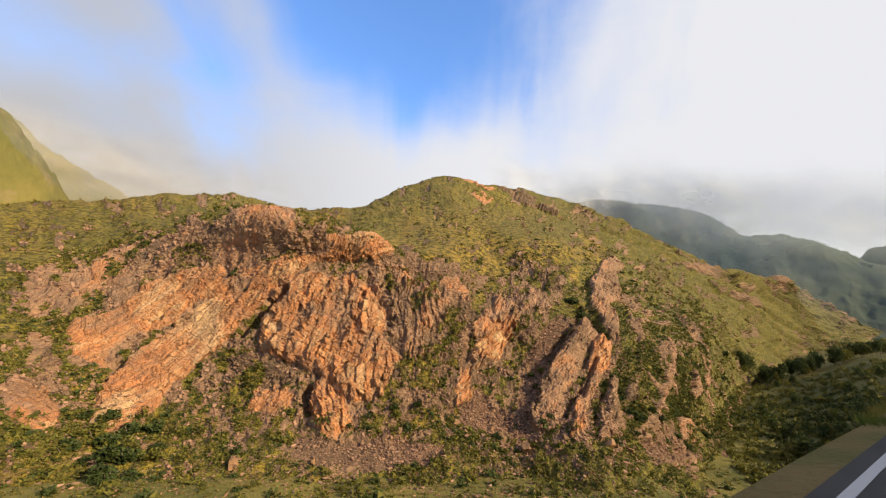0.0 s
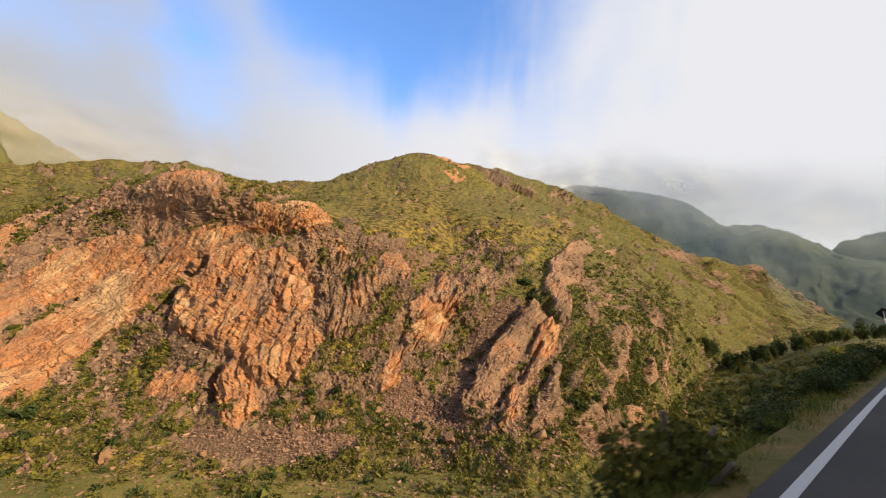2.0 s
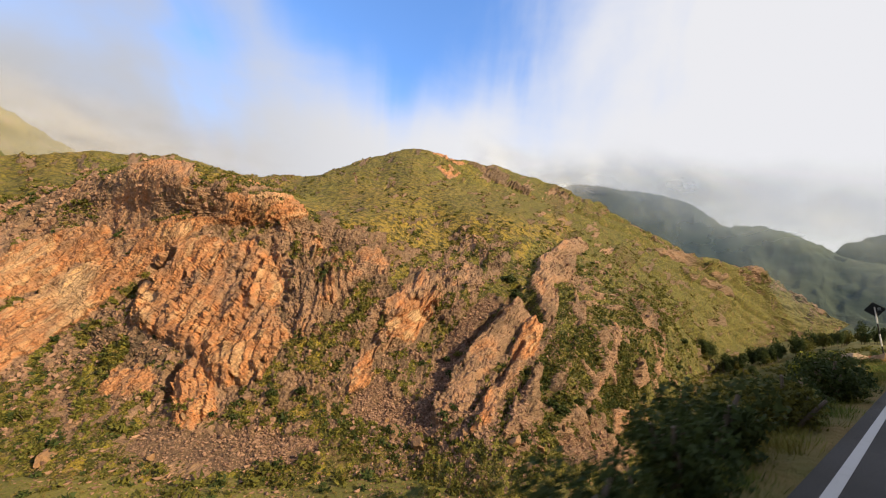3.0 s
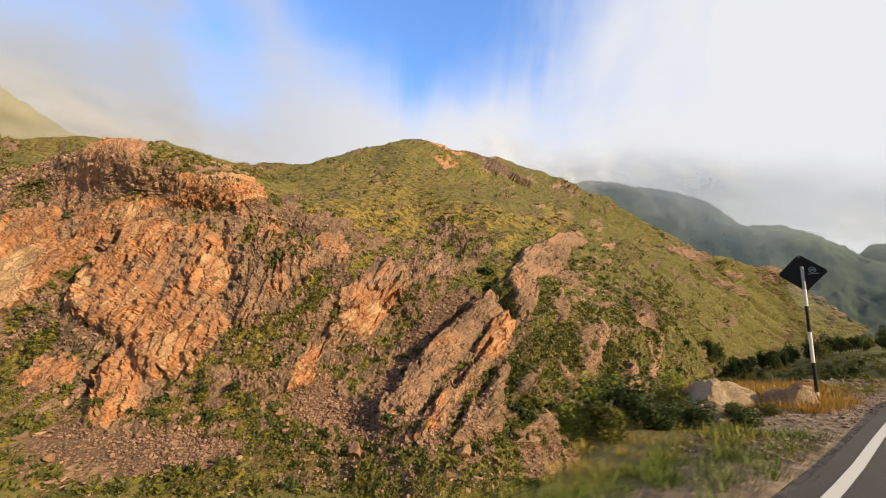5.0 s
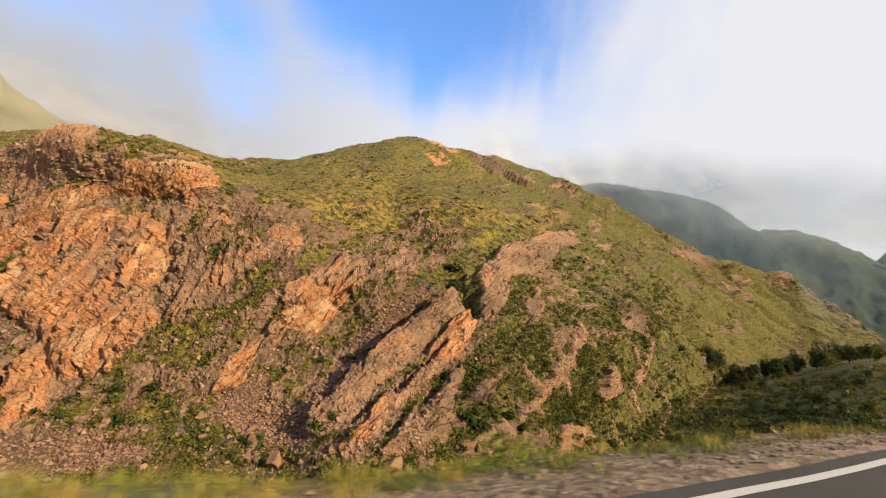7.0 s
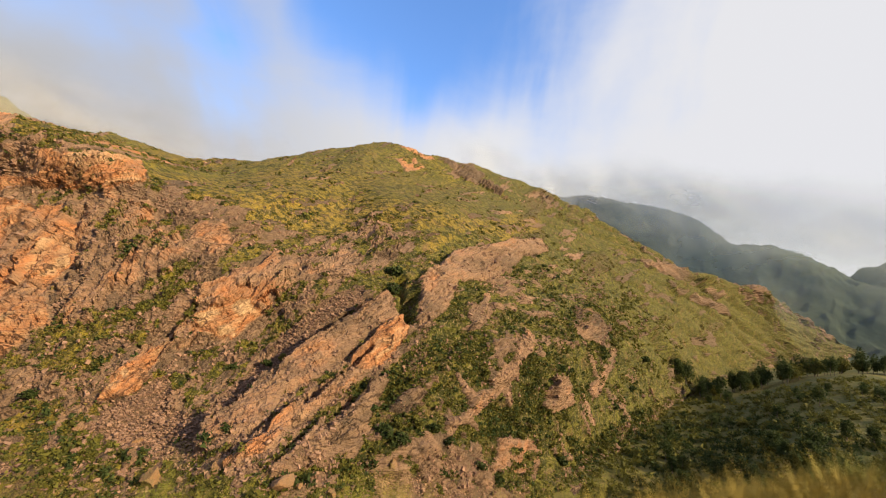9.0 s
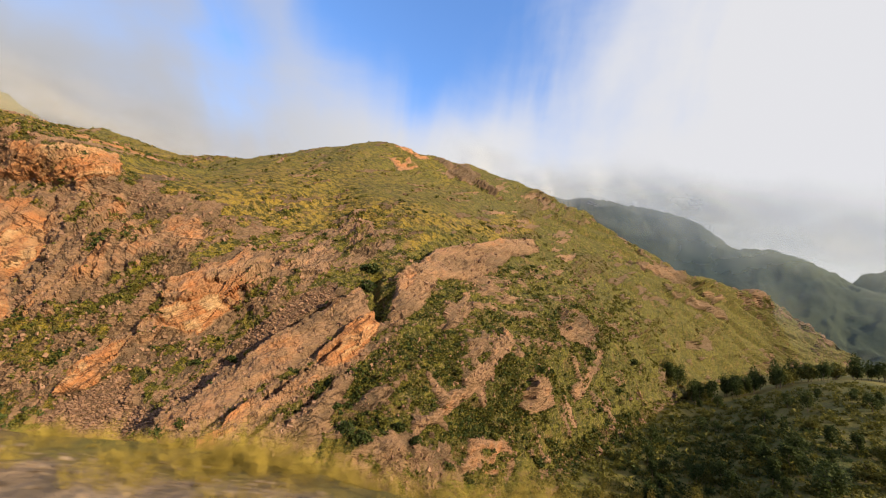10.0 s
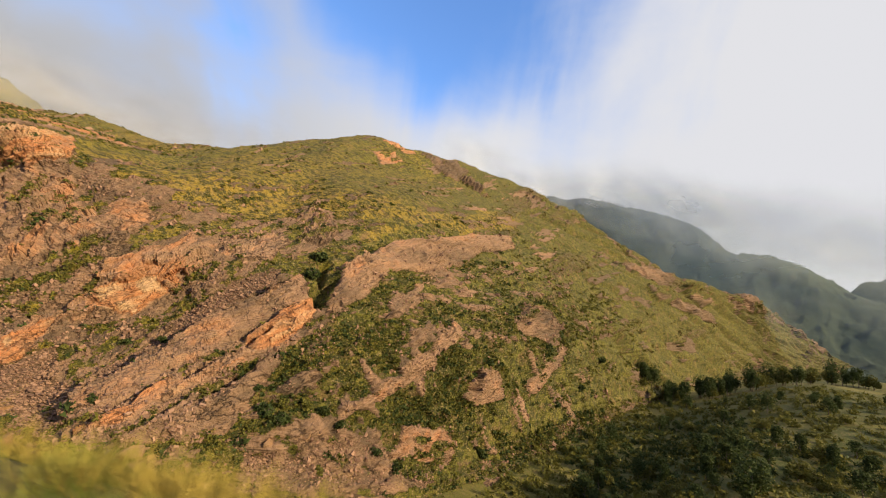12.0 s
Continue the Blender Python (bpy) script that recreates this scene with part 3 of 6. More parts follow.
BODIES = [FOLD_LOWER, FOLD_UPPER, FOLD_BROWN, FOLD_CAP, FOLD_STEP, RED_LEDGE, WEST_FOOT, WEST_ORANGE, TOP_LEDGE, DOME_FACE, DOME_FOOT, DOME_WEST, GREY_ROCKS, SPIKES, SMALL_ORANGE, MID_SLOPE, OVERHANG, BRIGHT_FACE, OVERHANG_TAIL, ORANGE_LIP, SLAB_HIGH, SLAB_TAIL, SLAB_CREAM, SLAB_RIB, SLAB_LOW, SLAB_CROWN, RIB_LONG, RIB_SHORT, GREY_CRAG, CAVE_CRAG, LOW_CRAG, DARK_CRAG, FOOT_CRAG, THIN_RIB, GULLY_ROCK, BARE_PATCH, PEAK_CRAG, FLANK_CRAG_A]
SCREES = [SCREE_GULLY, SCREE_PILE, SCREE_FOOT, SCREE_EAST, SCREE_WEST]
# looser rocky ground: block length and width, block share, ragged edge, grass share
OUTCROPS = [(o, 9.0, 2.2, 0.5, 0.45, 1.0) for o in ROCK_FIELD + ROCK_FIELD_EAST]
OUTCROPS += [(o, 10.0, 4.0, 0.7, 0.30, 0.85) for o in CRAGS + HIGH_CRAGS]


def toss(i, j, seed):
    """A fixed random number from 0 to 1 for each cell."""
    h = (i * 374761393 + j * 668265263 + seed * 974711 + 12345) & 0xFFFFFFFF
    h = ((h ^ (h >> 13)) * 1274126177) & 0xFFFFFFFF
    h = ((h ^ (h >> 16)) * 2246822519) & 0xFFFFFFFF
    return ((h ^ (h >> 15)) & 0xFFFF) / 65535.0


def courses(s, w, long, thick, seed):
    """Bedded rock broken along uneven joints: block heights, nearness to a crack, a number per block."""
    wt = w / thick
    wt = wt + 0.9 * vnoise(np.stack([wt / 3.1, np.full_like(wt, 0.37), s / (long * 2.0)], 1), seed) + 0.35 * vnoise(np.stack([wt / 1.1, s / (long * 0.8), np.full_like(wt, 0.5)], 1), seed + 9)
    i = np.floor(wt).astype(np.int64)
    fw = wt - i
    span = long * (0.35 + 1.3 * toss(i, i * 0 + 3, seed) ** 1.5)
    st = s / span + 9.7 * toss(i, i * 0 + 5, seed) + 0.5 * vnoise(np.stack([s / long, wt * 0.5, np.full_like(s, 0.71)], 1), seed + 1)
    j = np.floor(st).astype(np.int64)
    fs = st - j
    high = 0.55 * (toss(i, i * 0 + 7, seed) - 0.5) + 1.1 * (toss(i, j, seed + 2) - 0.5)
    high = high + (fs - 0.5) * (toss(i, j, seed + 3) - 0.5) * 1.1 + (fw - 0.5) * (toss(i, j, seed + 4) - 0.3) * 1.1
    gap = np.minimum(np.minimum(fw, 1 - fw) * thick, np.minimum(fs, 1 - fs) * span * 0.7)
    return high, smooth(0.22, 0.0, gap) * toss(i, j, seed + 6), toss(i, j, seed + 5)


def inside(points, ring):
    """Metres inside (+) or outside (-) a closed outline in the plane."""
    best = np.full(len(points), 1e9)
    odd = np.zeros(len(points), bool)
    for k in range(len(ring)):
        a, b = ring[k - 1], ring[k]
        ab = b - a
        t = np.clip(((points - a) @ ab) / (ab @ ab + 1e-9), 0, 1)
        best = np.minimum(best, np.hypot(*(points - a - t[:, None] * ab).T))
        cut = (a[1] > points[:, 1]) != (b[1] > points[:, 1])
        odd ^= cut & (points[:, 0] < a[0] + (points[:, 1] - a[1]) / (b[1] - a[1] + 1e-9) * (b[0] - a[0]))
    return np.where(odd, best, -best)


def bed_frame(outline, a, b):
    """Middle, direction along the beds and direction across them, in the plane of an outline."""
    o = np.array(outline, float)
    mid = o.mean(0)
    normal = np.linalg.svd(o - mid)[2][2]
    if normal[1] > 0:
        normal = -normal
    along = np.array(b, float) - np.array(a, float)
    along -= normal * (along @ normal)
    along /= np.linalg.norm(along)
    across = np.cross(normal, along)
    return mid, along, across, np.stack([(o - mid) @ along, (o - mid) @ across], 1)


RIB_RUN, RIB_CROSS = np.array((0.45, 0.72, 0.53)), np.array((0.80, -0.57, 0.10))
LEDGE_RUN, LEDGE_CROSS = np.array((0.755, 0.627, -0.193)), np.array((0.40, -0.673, -0.623))


def shape_hill(g):
    """Relief, rock cover and tint for the points of a hill grid."""
    du, dv = np.gradient(g, axis=1), np.gradient(g, axis=0)
    n = np.cross(du, dv)
    n /= np.linalg.norm(n, axis=2, keepdims=True) + 1e-9
    n = n.reshape(-1, 3)
    if n[:, 2].mean() < 0:
        n = -n
    p = g.reshape(-1, 3)
    far = np.clip(np.linalg.norm(p - np.array((50, 50, 0)), axis=1) / 180.0, 0.6, 6.0)
    q = p / far[:, None]
    lift = far * (0.9 * fbm(q / 30.0, 3, 1) + 0.62 * fbm(q / 7.0, 5, 5, 0.64))
    rock = smooth(0.42, 0.85, fbm(q / 3.6, 4, 9, 0.7)) * 0.85
    tint = 0.15 + 0.3 * fbm(q / 16.0, 3, 31)
    edge_noise = fbm(q / 5.0, 4, 14, 0.6)
    patch, stain = fbm(q / 8.0, 3, 114, 0.6), fbm(q / 11.0, 3, 131, 0.6)
    crag = 0.5 - np.abs(fbm(q / 3.6, 3, 47, 0.6))
    run_at, cross_at, most = p @ np.array((0.60, 0.55, 0.58)), p @ np.array((0.66, -0.75, 0.03)), np.full(len(p), 0.02)
    for k, ((ax, ay, az, bx, by, bz, hw, high, tone), long, wide, share, ragged, grassy) in enumerate(OUTCROPS):
        a, b = np.array((ax, ay, az), float), np.array((bx, by, bz), float)
        along = b - a
        size = np.linalg.norm(along)
        along /= size
        near = np.nonzero(np.linalg.norm(p - (a + b) / 2, axis=1) < size / 2 + 2.4 * hw)[0]
        if not len(near):
            continue
        d = p[near] - a
        s = d @ along
        across = np.cross(n[near], along)
        across /= np.linalg.norm(across, axis=1, keepdims=True) + 1e-9
        w = np.einsum("ij,ij->i", d, across)
        e = edge_noise[near]
        body = smooth(1.0 + ragged * 1.4, 1.0, np.abs(w / hw) + ragged * e) * smooth(-0.25, 0.02, s / size + 0.10 * e) * smooth(1.25, 0.98, s / size + 0.10 * e)
        grow = far[near].mean()
        facet, crack, mark = courses(s + 2 * e, w + 1.5 * e, long * grow, wide * grow, 500 + 10 * k)
        lead = body > most[near]
        own = near[lead]
        run_at[own], cross_at[own], most[own] = s[lead] + 40.0 * k, w[lead], body[lead]
        lift[near] += body * (0.25 * high + high * share * (facet - 0.4 * crack))
        tint[near] = tint[near] * (1 - body) + body * (tone + 0.22 * (mark - 0.5))
        rock[near] = np.maximum(rock[near], body * (1.0 - grassy * smooth(-0.35, 0.40, e)))
    solid = np.zeros(len(p))
    for k, (outline, a, b, high, tone, thick, long, share, ragged, grassy, fin) in enumerate(BODIES):
        mid, along, across, ring = bed_frame(outline, a, b)
        reach = np.linalg.norm(ring, axis=1).max() + 6 * ragged
        near = np.nonzero(np.linalg.norm(p - mid, axis=1) < reach)[0]
        s, w = (p[near] - mid) @ along, (p[near] - mid) @ across
        e = edge_noise[near]
        grow = max(1.0, far[near].mean() * 0.9)
        d = inside(np.stack([s, w], 1), ring)
        close = d > -4.0 * grow
        near, s, w, e, d = near[close], s[close], w[close], e[close], d[close]
        d = d + (0.6 + 1.6 * ragged) * e * grow
        body = smooth(-0.9 * grow, 0.9 * grow, d)
        wave = fbm(np.stack([s / 16.0, w / 9.0, np.full(len(s), 3.7 * k)], 1), 3, 60 + k)
        bend = fbm(np.stack([s / 7.0, w / 3.5, np.full(len(s), 1.9 * k)], 1), 3, 160 + k)
        facet, crack, mark = courses(s + 3.0 * wave + 1.2 * bend, w + 1.8 * wave + 0.8 * bend, long * grow, thick * grow, 900 + 20 * k)
        small, slit, mark_b = courses(s + 1.5 * wave, w + 1.0 * wave + 0.6 * bend, long * grow * 0.28, thick * grow * 0.42, 911 + 20 * k)
        broken = 0.35 + 0.65 * smooth(-0.5, 0.4, patch[near])
        ramp = np.clip((w - ring[:, 1].min()) / (np.ptp(ring[:, 1]) + 1e-9), 0, 1)
        swell = smooth(-0.5, 5.0 * grow, d)
        rise = high * ((1 - fin) * (0.25 + 0.45 * swell) + fin * (0.15 + 0.85 * ramp)) + broken * (high * share * (facet - 0.45 * crack) + grow * 0.50 * (small - 0.5 * slit)) + grow * (0.30 * bend + 0.30 * crag[near])
        lift[near] = lift[near] * (1 - 0.6 * body) + body * rise
        solid[near] = np.maximum(solid[near], body)
        lead = body > most[near]
        own = near[lead]
        run_at[own], cross_at[own], most[own] = s[lead] + 40.0 * (k + 30), w[lead] + 1.0 * wave[lead], body[lead]
        tint[near] = tint[near] * (1 - body) + body * (tone - 0.07 + 0.16 * (mark - 0.5) + 0.08 * (mark_b - 0.5) + 0.22 * np.clip(stain[near], -1, 0.7))
        rock[near] = rock[near] * (1 - body) + body * (1.0 - np.minimum(0.9, 1.4 * grassy + 0.06) * smooth(0.05, 0.6, 0.6 * e + 0.8 * patch[near]))
    for ax, ay, az, bx, by, bz, hw, high in CLEFTS + SLAB_CLEFTS:
        a, b = np.array((ax, ay, az), float), np.array((bx, by, bz), float)
        t = np.clip(((p - a) @ (b - a)) / ((b - a) @ (b - a)), 0, 1)
        gap = np.linalg.norm(p - a - t[:, None] * (b - a), axis=1) / hw + 0.5 * edge_noise
        lift += high * smooth(1.0, 0.35, gap)
    stony = np.zeros(len(p))
    for outline in SCREES:
        mid, along, across, ring = bed_frame(outline, outline[0], outline[len(outline) // 2])
        near = np.nonzero(np.linalg.norm(p - mid, axis=1) < np.linalg.norm(ring, axis=1).max() + 4)[0]
        d = inside(np.stack([(p[near] - mid) @ along, (p[near] - mid) @ across], 1), ring)
        stony[near] = np.maximum(stony[near], smooth(-1.2, 1.2, d + 1.6 * edge_noise[near]) * (1 - solid[near]))
    rock = rock * (1 - 0.9 * stony)
    lift -= 0.8 * stony
    chip = fbm(q / 1.6, 3, 40, 0.6)
    lift += np.clip(rock, 0, 1) * (1 - solid) * far * 0.9 * crag
    lift += np.clip(rock, 0, 1) * far * 0.09 * chip + stony * 0.16 * chip
    # rocky ribs with scrub between them over the slope east of the slabs
    east = smooth(30, 60, p[:, 0] + 10 * edge_noise) * smooth(420, 260, far * 180.0) * smooth(60, 25, p[:, 2]) * (1 - solid)
    rib = fbm(np.stack([p @ RIB_RUN / 20.0, p @ RIB_CROSS / 4.2, p[:, 2] / 60.0], 1), 4, 301, 0.62)
    tooth = fbm(np.stack([p @ RIB_RUN / 4.0, p @ RIB_CROSS / 1.5, p[:, 2] / 20.0], 1), 3, 305, 0.6)
    lift += east * (1.9 * rib + 0.8 * tooth)
    crest = smooth(0.34, 0.62, rib + 0.45 * tooth) * east
    rock = rock * (1 - 0.8 * east) + 0.95 * crest
    tint = tint * (1 - crest) + crest * (0.26 + 0.2 * tooth)
    hollow = east * smooth(0.15, -0.35, rib)
    # ledges that fall with the ridge towards the valley mouth
    terrace = fbm(np.stack([p @ LEDGE_RUN / 160.0, p @ LEDGE_CROSS / 13.0, np.zeros(len(p))], 1), 3, 88, 0.6)
    lift += far * 1.3 * terrace * smooth(60, 150, p[:, 0]) * (1 - np.clip(rock, 0, 1))
    ribs = fbm(np.stack([p @ LEDGE_RUN / (34.0 * far), p @ LEDGE_CROSS / (6.5 * far), p[:, 2] / 90.0], 1), 4, 97, 0.6)
    flank = smooth(30, 110, p[:, 0])
    lift += far * 0.9 * np.clip(ribs, -0.2, 0.8) * flank * (1 - np.clip(rock, 0, 1))
    bare = smooth(0.34, 0.66, ribs) * flank * 0.45
    tint = np.where(bare > rock, 0.02, tint)
    rock = np.maximum(rock, bare)
    dry = smooth(-0.1, 0.7, fbm(q / 22.0, 3, 77))
    for outline in (GOLD_PATCH, GOLD_BAND):
        mid, along, across, ring = bed_frame(outline, outline[0], outline[len(outline) // 2])
        d = inside(np.stack([(p - mid) @ along, (p - mid) @ across], 1), ring)
        off = np.abs((p - mid) @ np.cross(along, across))
        dry = np.maximum(dry, 1.3 * smooth(-6.0, 6.0, d + 9.0 * edge_noise) * smooth(60, 30, off))
    golden = smooth(1.0, 1.3, dry)
    out = p + n * lift[:, None]
    lush = smooth(-60, 90, p[:, 0] + 30 * fbm(q / 30.0, 3, 93))
    return out.reshape(g.shape), rock, np.clip(tint, 0, 1), np.maximum(dry * (1 - 0.6 * lush), golden), lush * (1 - golden), run_at, cross_at, stony, hollow


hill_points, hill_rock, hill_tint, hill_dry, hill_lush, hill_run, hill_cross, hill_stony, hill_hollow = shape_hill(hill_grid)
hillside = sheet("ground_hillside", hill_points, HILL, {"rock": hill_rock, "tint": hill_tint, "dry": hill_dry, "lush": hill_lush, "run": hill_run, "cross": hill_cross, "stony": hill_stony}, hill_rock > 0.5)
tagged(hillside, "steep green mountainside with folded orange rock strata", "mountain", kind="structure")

# ---- valley floor ----
ax_n = np.sinh(np.linspace(-4.2, 4.2, 260)) / math.sinh(4.2) * 4500
gx, gy = np.meshgrid(ax_n + 60, ax_n + 140)
gp = np.stack([gx, gy, np.zeros_like(gx)], -1)
gz = -49 + 1.2 * fbm(gp.reshape(-1, 3) / 25.0, 4, 3).reshape(gx.shape)
dist = np.hypot(gx - 55, gy - 55)
bear = np.degrees(np.arctan2(gx - 55, gy - 55))
gz += np.interp(bear, [-180, 8, 15, 21, 27, 32, 36, 39, 50, 120, 180], [0, 0, 0, 4, 13, 22, 32, 38, 42, 42, 0]) * smooth(130, 520, dist)
gz -= 14 * smooth(-8, 8, bear) * smooth(40, 26, bear) * smooth(60, 140, dist)
gp[..., 2] = gz
ground = sheet("ground", gp, GROUND)
tagged(ground, "green and brown valley floor reaching the mountains", "ground", kind="structure")

# ---- road: runs along its left edge line ----
EDGE = [(-63, -60.8, 0.0), (-33, -31.1, 0.0), (-12, -10.5, 0.0), (2.9, 4.2, 0.0), (10, 11.3, -0.1), (17, 18.5, -0.2), (25.6, 27.4, -0.24), (29.3, 31.2, -0.25), (40, 42.3, -0.28), (50.5, 53.0, -0.27), (54.6, 56.7, -0.24), (58.9, 60.3, -0.2), (63.1, 63.7, -0.16), (66.8, 66.3, -0.11), (72, 69.1, -0.06), (78.3, 71.5, 0.0), (83.2, 73.2, 0.07), (88.3, 74.7, 0.14), (99.1, 76.7, 0.31), (110.8, 77.1, 0.5), (122.8, 76.8, 0.5), (160, 75.5, 0.5), (260, 72.0, 0.5)]

def along_road(step=1.0):
    """Points, headings and arc lengths of the edge line; 0 m where the walk begins."""
    pts = resample(np.array(EDGE), 40, 0)
    seg = np.linalg.norm(np.diff(pts, axis=0), axis=1)
    s = np.concatenate([[0], np.cumsum(seg)])
    zero = s[3 * 40]
    want = np.arange(0, s[-1], step)
    line = np.stack([np.interp(want, s, pts[:, i]) for i in range(3)], 1)
    head = np.gradient(line[:, :2], axis=0)
    head /= np.linalg.norm(head, axis=1, keepdims=True)
    return line, np.stack([-head[:, 1], head[:, 0]], 1), want - zero


road_line, road_left, road_s = along_road(0.5)


def road_place(s, d, z=0.0):
    """The place s metres along the edge line and d metres to its left."""
    p = [np.interp(s, road_s, road_line[:, i]) for i in range(3)]
    l = [np.interp(s, road_s, road_left[:, i]) for i in range(2)]
    return Vector((p[0] + l[0] * d, p[1] + l[1] * d, p[2] + z))


def edge_shift(s):
    """The painted line swings out where the shoulder widens."""
    return np.interp(s, [64, 68, 72, 75, 79, 83, 86, 92, 100, 105.8, 108, 112, 116], [0, 0.12, 0.3, 0.4, 0.3, 0.1, -0.05, 0.05, 0.5, 1.0, 1.0, 0.3, 0.0])


def ribbon(name, d0, d1, z, material, step=1, lean=None):
    share = np.linspace(0, 1, 9 if abs(d1 - d0) > 1 else 2)
    base, shift = road_line[::step], edge_shift(road_s[::step])
    rows = []
    for k in share:
        d = (d0 + (d1 - d0) * k + shift * (k if lean else 1.0))[:, None]
        rows.append(np.concatenate([base[:, :2] + road_left[::step] * d, base[:, 2:3] + z], 1))
    return sheet(name, np.stack(rows, 0)[::-1], material)


road = ribbon("road", -7.0, 0.20, 0.0, ASPHALT, 2, True)
tagged(road, "grey asphalt road with white edge line", "road", kind="structure")
edge_line = ribbon("trim_edge_line", -0.045, 0.045, 0.005, LINE_PAINT, 2)
tagged(edge_line, "worn white painted road edge line", "road marking", kind="structure")


def verge_width(s):
    return np.interp(s, [-90, 30, 50, 62, 70, 76, 79, 82, 86, 98, 104, 106.5, 109, 111, 114, 118, 120.5, 122, 124, 127, 130, 135, 137, 138.5, 141, 165],
                     [0.7, 0.7, 1.3, 2.0, 5.0, 5.0, 3.2, 2.0, 1.5, 1.4, 1.2, 1.8, 2.6, 2.4, 1.3, 1.1, 1.3, 1.5, 1.6, 1.4, 1.2, 1.2, 1.8, 2.8, 3.4, 4.0])


def verge_height(s, d):
    """Height of the verge and the embankment over the road's edge."""
    s, d = np.asarray(s, float), np.asarray(d, float)
    w = verge_width(s)
    p = np.stack([s, d, np.zeros_like(s)], -1).reshape(-1, 3)
    rough = fbm(p / 1.7, 4, 21).reshape(s.shape)
    big = fbm(p / 7.0, 3, 23).reshape(s.shape)
    shift = edge_shift(s)
    z = -0.05 - (0.20 - 0.18 * smooth(97, 106, s)) * np.clip(d - 0.35, 0, 6) + smooth(0.4 + shift, 2.0 + shift, d) * (0.07 * rough + 0.10 * big)
    over = np.clip(d - w, 0, None)
    z -= over * (1.1 + 0.95 * smooth(104, 98, s)) - 0.4 * (1 - np.exp(-over / 1.5)) * smooth(58, 68, s)
    z += smooth(0.5, 12, over) * (0.8 * big + 0.4 * rough)
    return z


vd = np.concatenate([np.linspace(-0.15, 12, 122), 12 + np.cumsum(np.linspace(0.15, 3.0, 46))])
sel = slice(0, len(road_s), 1)
vs_grid, vd_grid = np.meshgrid(road_s[sel], vd)
vz = verge_height(vs_grid, vd_grid)
vx = road_line[sel][None, :, 0] + road_left[sel][None, :, 0] * vd_grid
vy = road_line[sel][None, :, 1] + road_left[sel][None, :, 1] * vd_grid
gravel = smooth(2.2, 0.7, vd_grid) * (0.25 + 0.75 * smooth(54, 64, vs_grid) * smooth(114, 110, vs_grid)) + 0.75 * smooth(64, 70, vs_grid) * smooth(83, 78, vs_grid) * smooth(9, 6, vd_grid) + 0.8 * smooth(99, 105, vs_grid) * smooth(116, 112, vs_grid) * smooth(-0.1, -0.9, vd_grid - verge_width(vs_grid))
verge = sheet("ground_verge", np.stack([vx, vy, vz + road_line[sel][None, :, 2]], -1), VERGE, {"gravel": gravel.reshape(-1)})
tagged(verge, "gravelly road verge with dry grass falling to the valley", "verge", kind="structure")

# unseen bank on the far side of the road, added to shade road and verge
bd = np.concatenate([np.linspace(6.9, 12, 12), np.linspace(13, 42, 16), [43.0]])
bs = road_s[::4]
bsg, bdg = np.meshgrid(bs, bd)
bz = np.clip(bdg - 8.0, 0, None) * 0.95 * smooth(80, 63, bsg) + 0.5 * fbm(np.stack([bsg, bdg, 0 * bsg], -1).reshape(-1, 3) / 6, 3, 51).reshape(bsg.shape) * smooth(7, 10, bdg) - 0.03
bz[-1] = -55.0
bx = road_line[::4][None, :, 0] - road_left[::4][None, :, 0] * bdg
by = road_line[::4][None, :, 1] - road_left[::4][None, :, 1] * bdg
bank = sheet("ground_shade_bank", np.stack([bx, by, bz + road_line[::4][None, :, 2]], -1)[::-1], VERGE, {"gravel": np.zeros(bsg.size)})
tagged(bank, "unseen earthen bank added to shade the road", "bank", kind="structure")


# ---- tools for things ----
def soup(name, verts, faces, material, parent=None, smooth_faces=False):
    me = bpy.data.meshes.new(name)
    me.from_pydata([tuple(v) for v in verts], [], [tuple(f) for f in faces])
    me.materials.append(material)
    if smooth_faces:
        me.polygons.foreach_set("use_smooth", np.ones(len(me.polygons), bool))
    ob = new(name, me)
    ob.parent = parent
    return ob


def soup_np(name, verts, tris, material, attrs=None):
    """One mesh from arrays of vertices and triangles."""
    me = bpy.data.meshes.new(name)
    me.vertices.add(len(verts))
    me.vertices.foreach_set("co", np.ascontiguousarray(verts, dtype=np.float32).reshape(-1))
    me.loops.add(tris.size)
    me.loops.foreach_set("vertex_index", tris.reshape(-1).astype(np.int32))
    me.polygons.add(len(tris))
    me.polygons.foreach_set("loop_start", np.arange(0, tris.size, 3, dtype=np.int32))
    me.update(calc_edges=True)
    me.polygons.foreach_set("use_smooth", np.zeros(len(tris), bool))
    for key, values in (attrs or {}).items():
        me.attributes.new(key, "FLOAT", "POINT").data.foreach_set("value", values.astype(np.float32))
    me.materials.append(material)
    return new(name, me)


def part(name, bm, material, parent, label=""):
    me = bpy.data.meshes.new(name)
    bm.to_mesh(me)
    bm.free()
    me.materials.append(material)
    ob = new(name, me)
    ob.parent = parent
    if label:
        ob["label"] = label
    return ob


def thing(name, place, label, category, group="", kind=""):
    ob = new(name)
    ob.location = place
    return tagged(ob, label, category, group, kind)


bpy.context.view_layer.update()
DEPS = bpy.context.evaluated_depsgraph_get()


def drop(x, y, top=500.0):
    """The height of the ground at x, y."""
    hit, place, *_ = scene.ray_cast(DEPS, Vector((x, y, top)), Vector((0, 0, -1)))
    return place.z if hit else -49.0


RNG = np.random.default_rng(7)


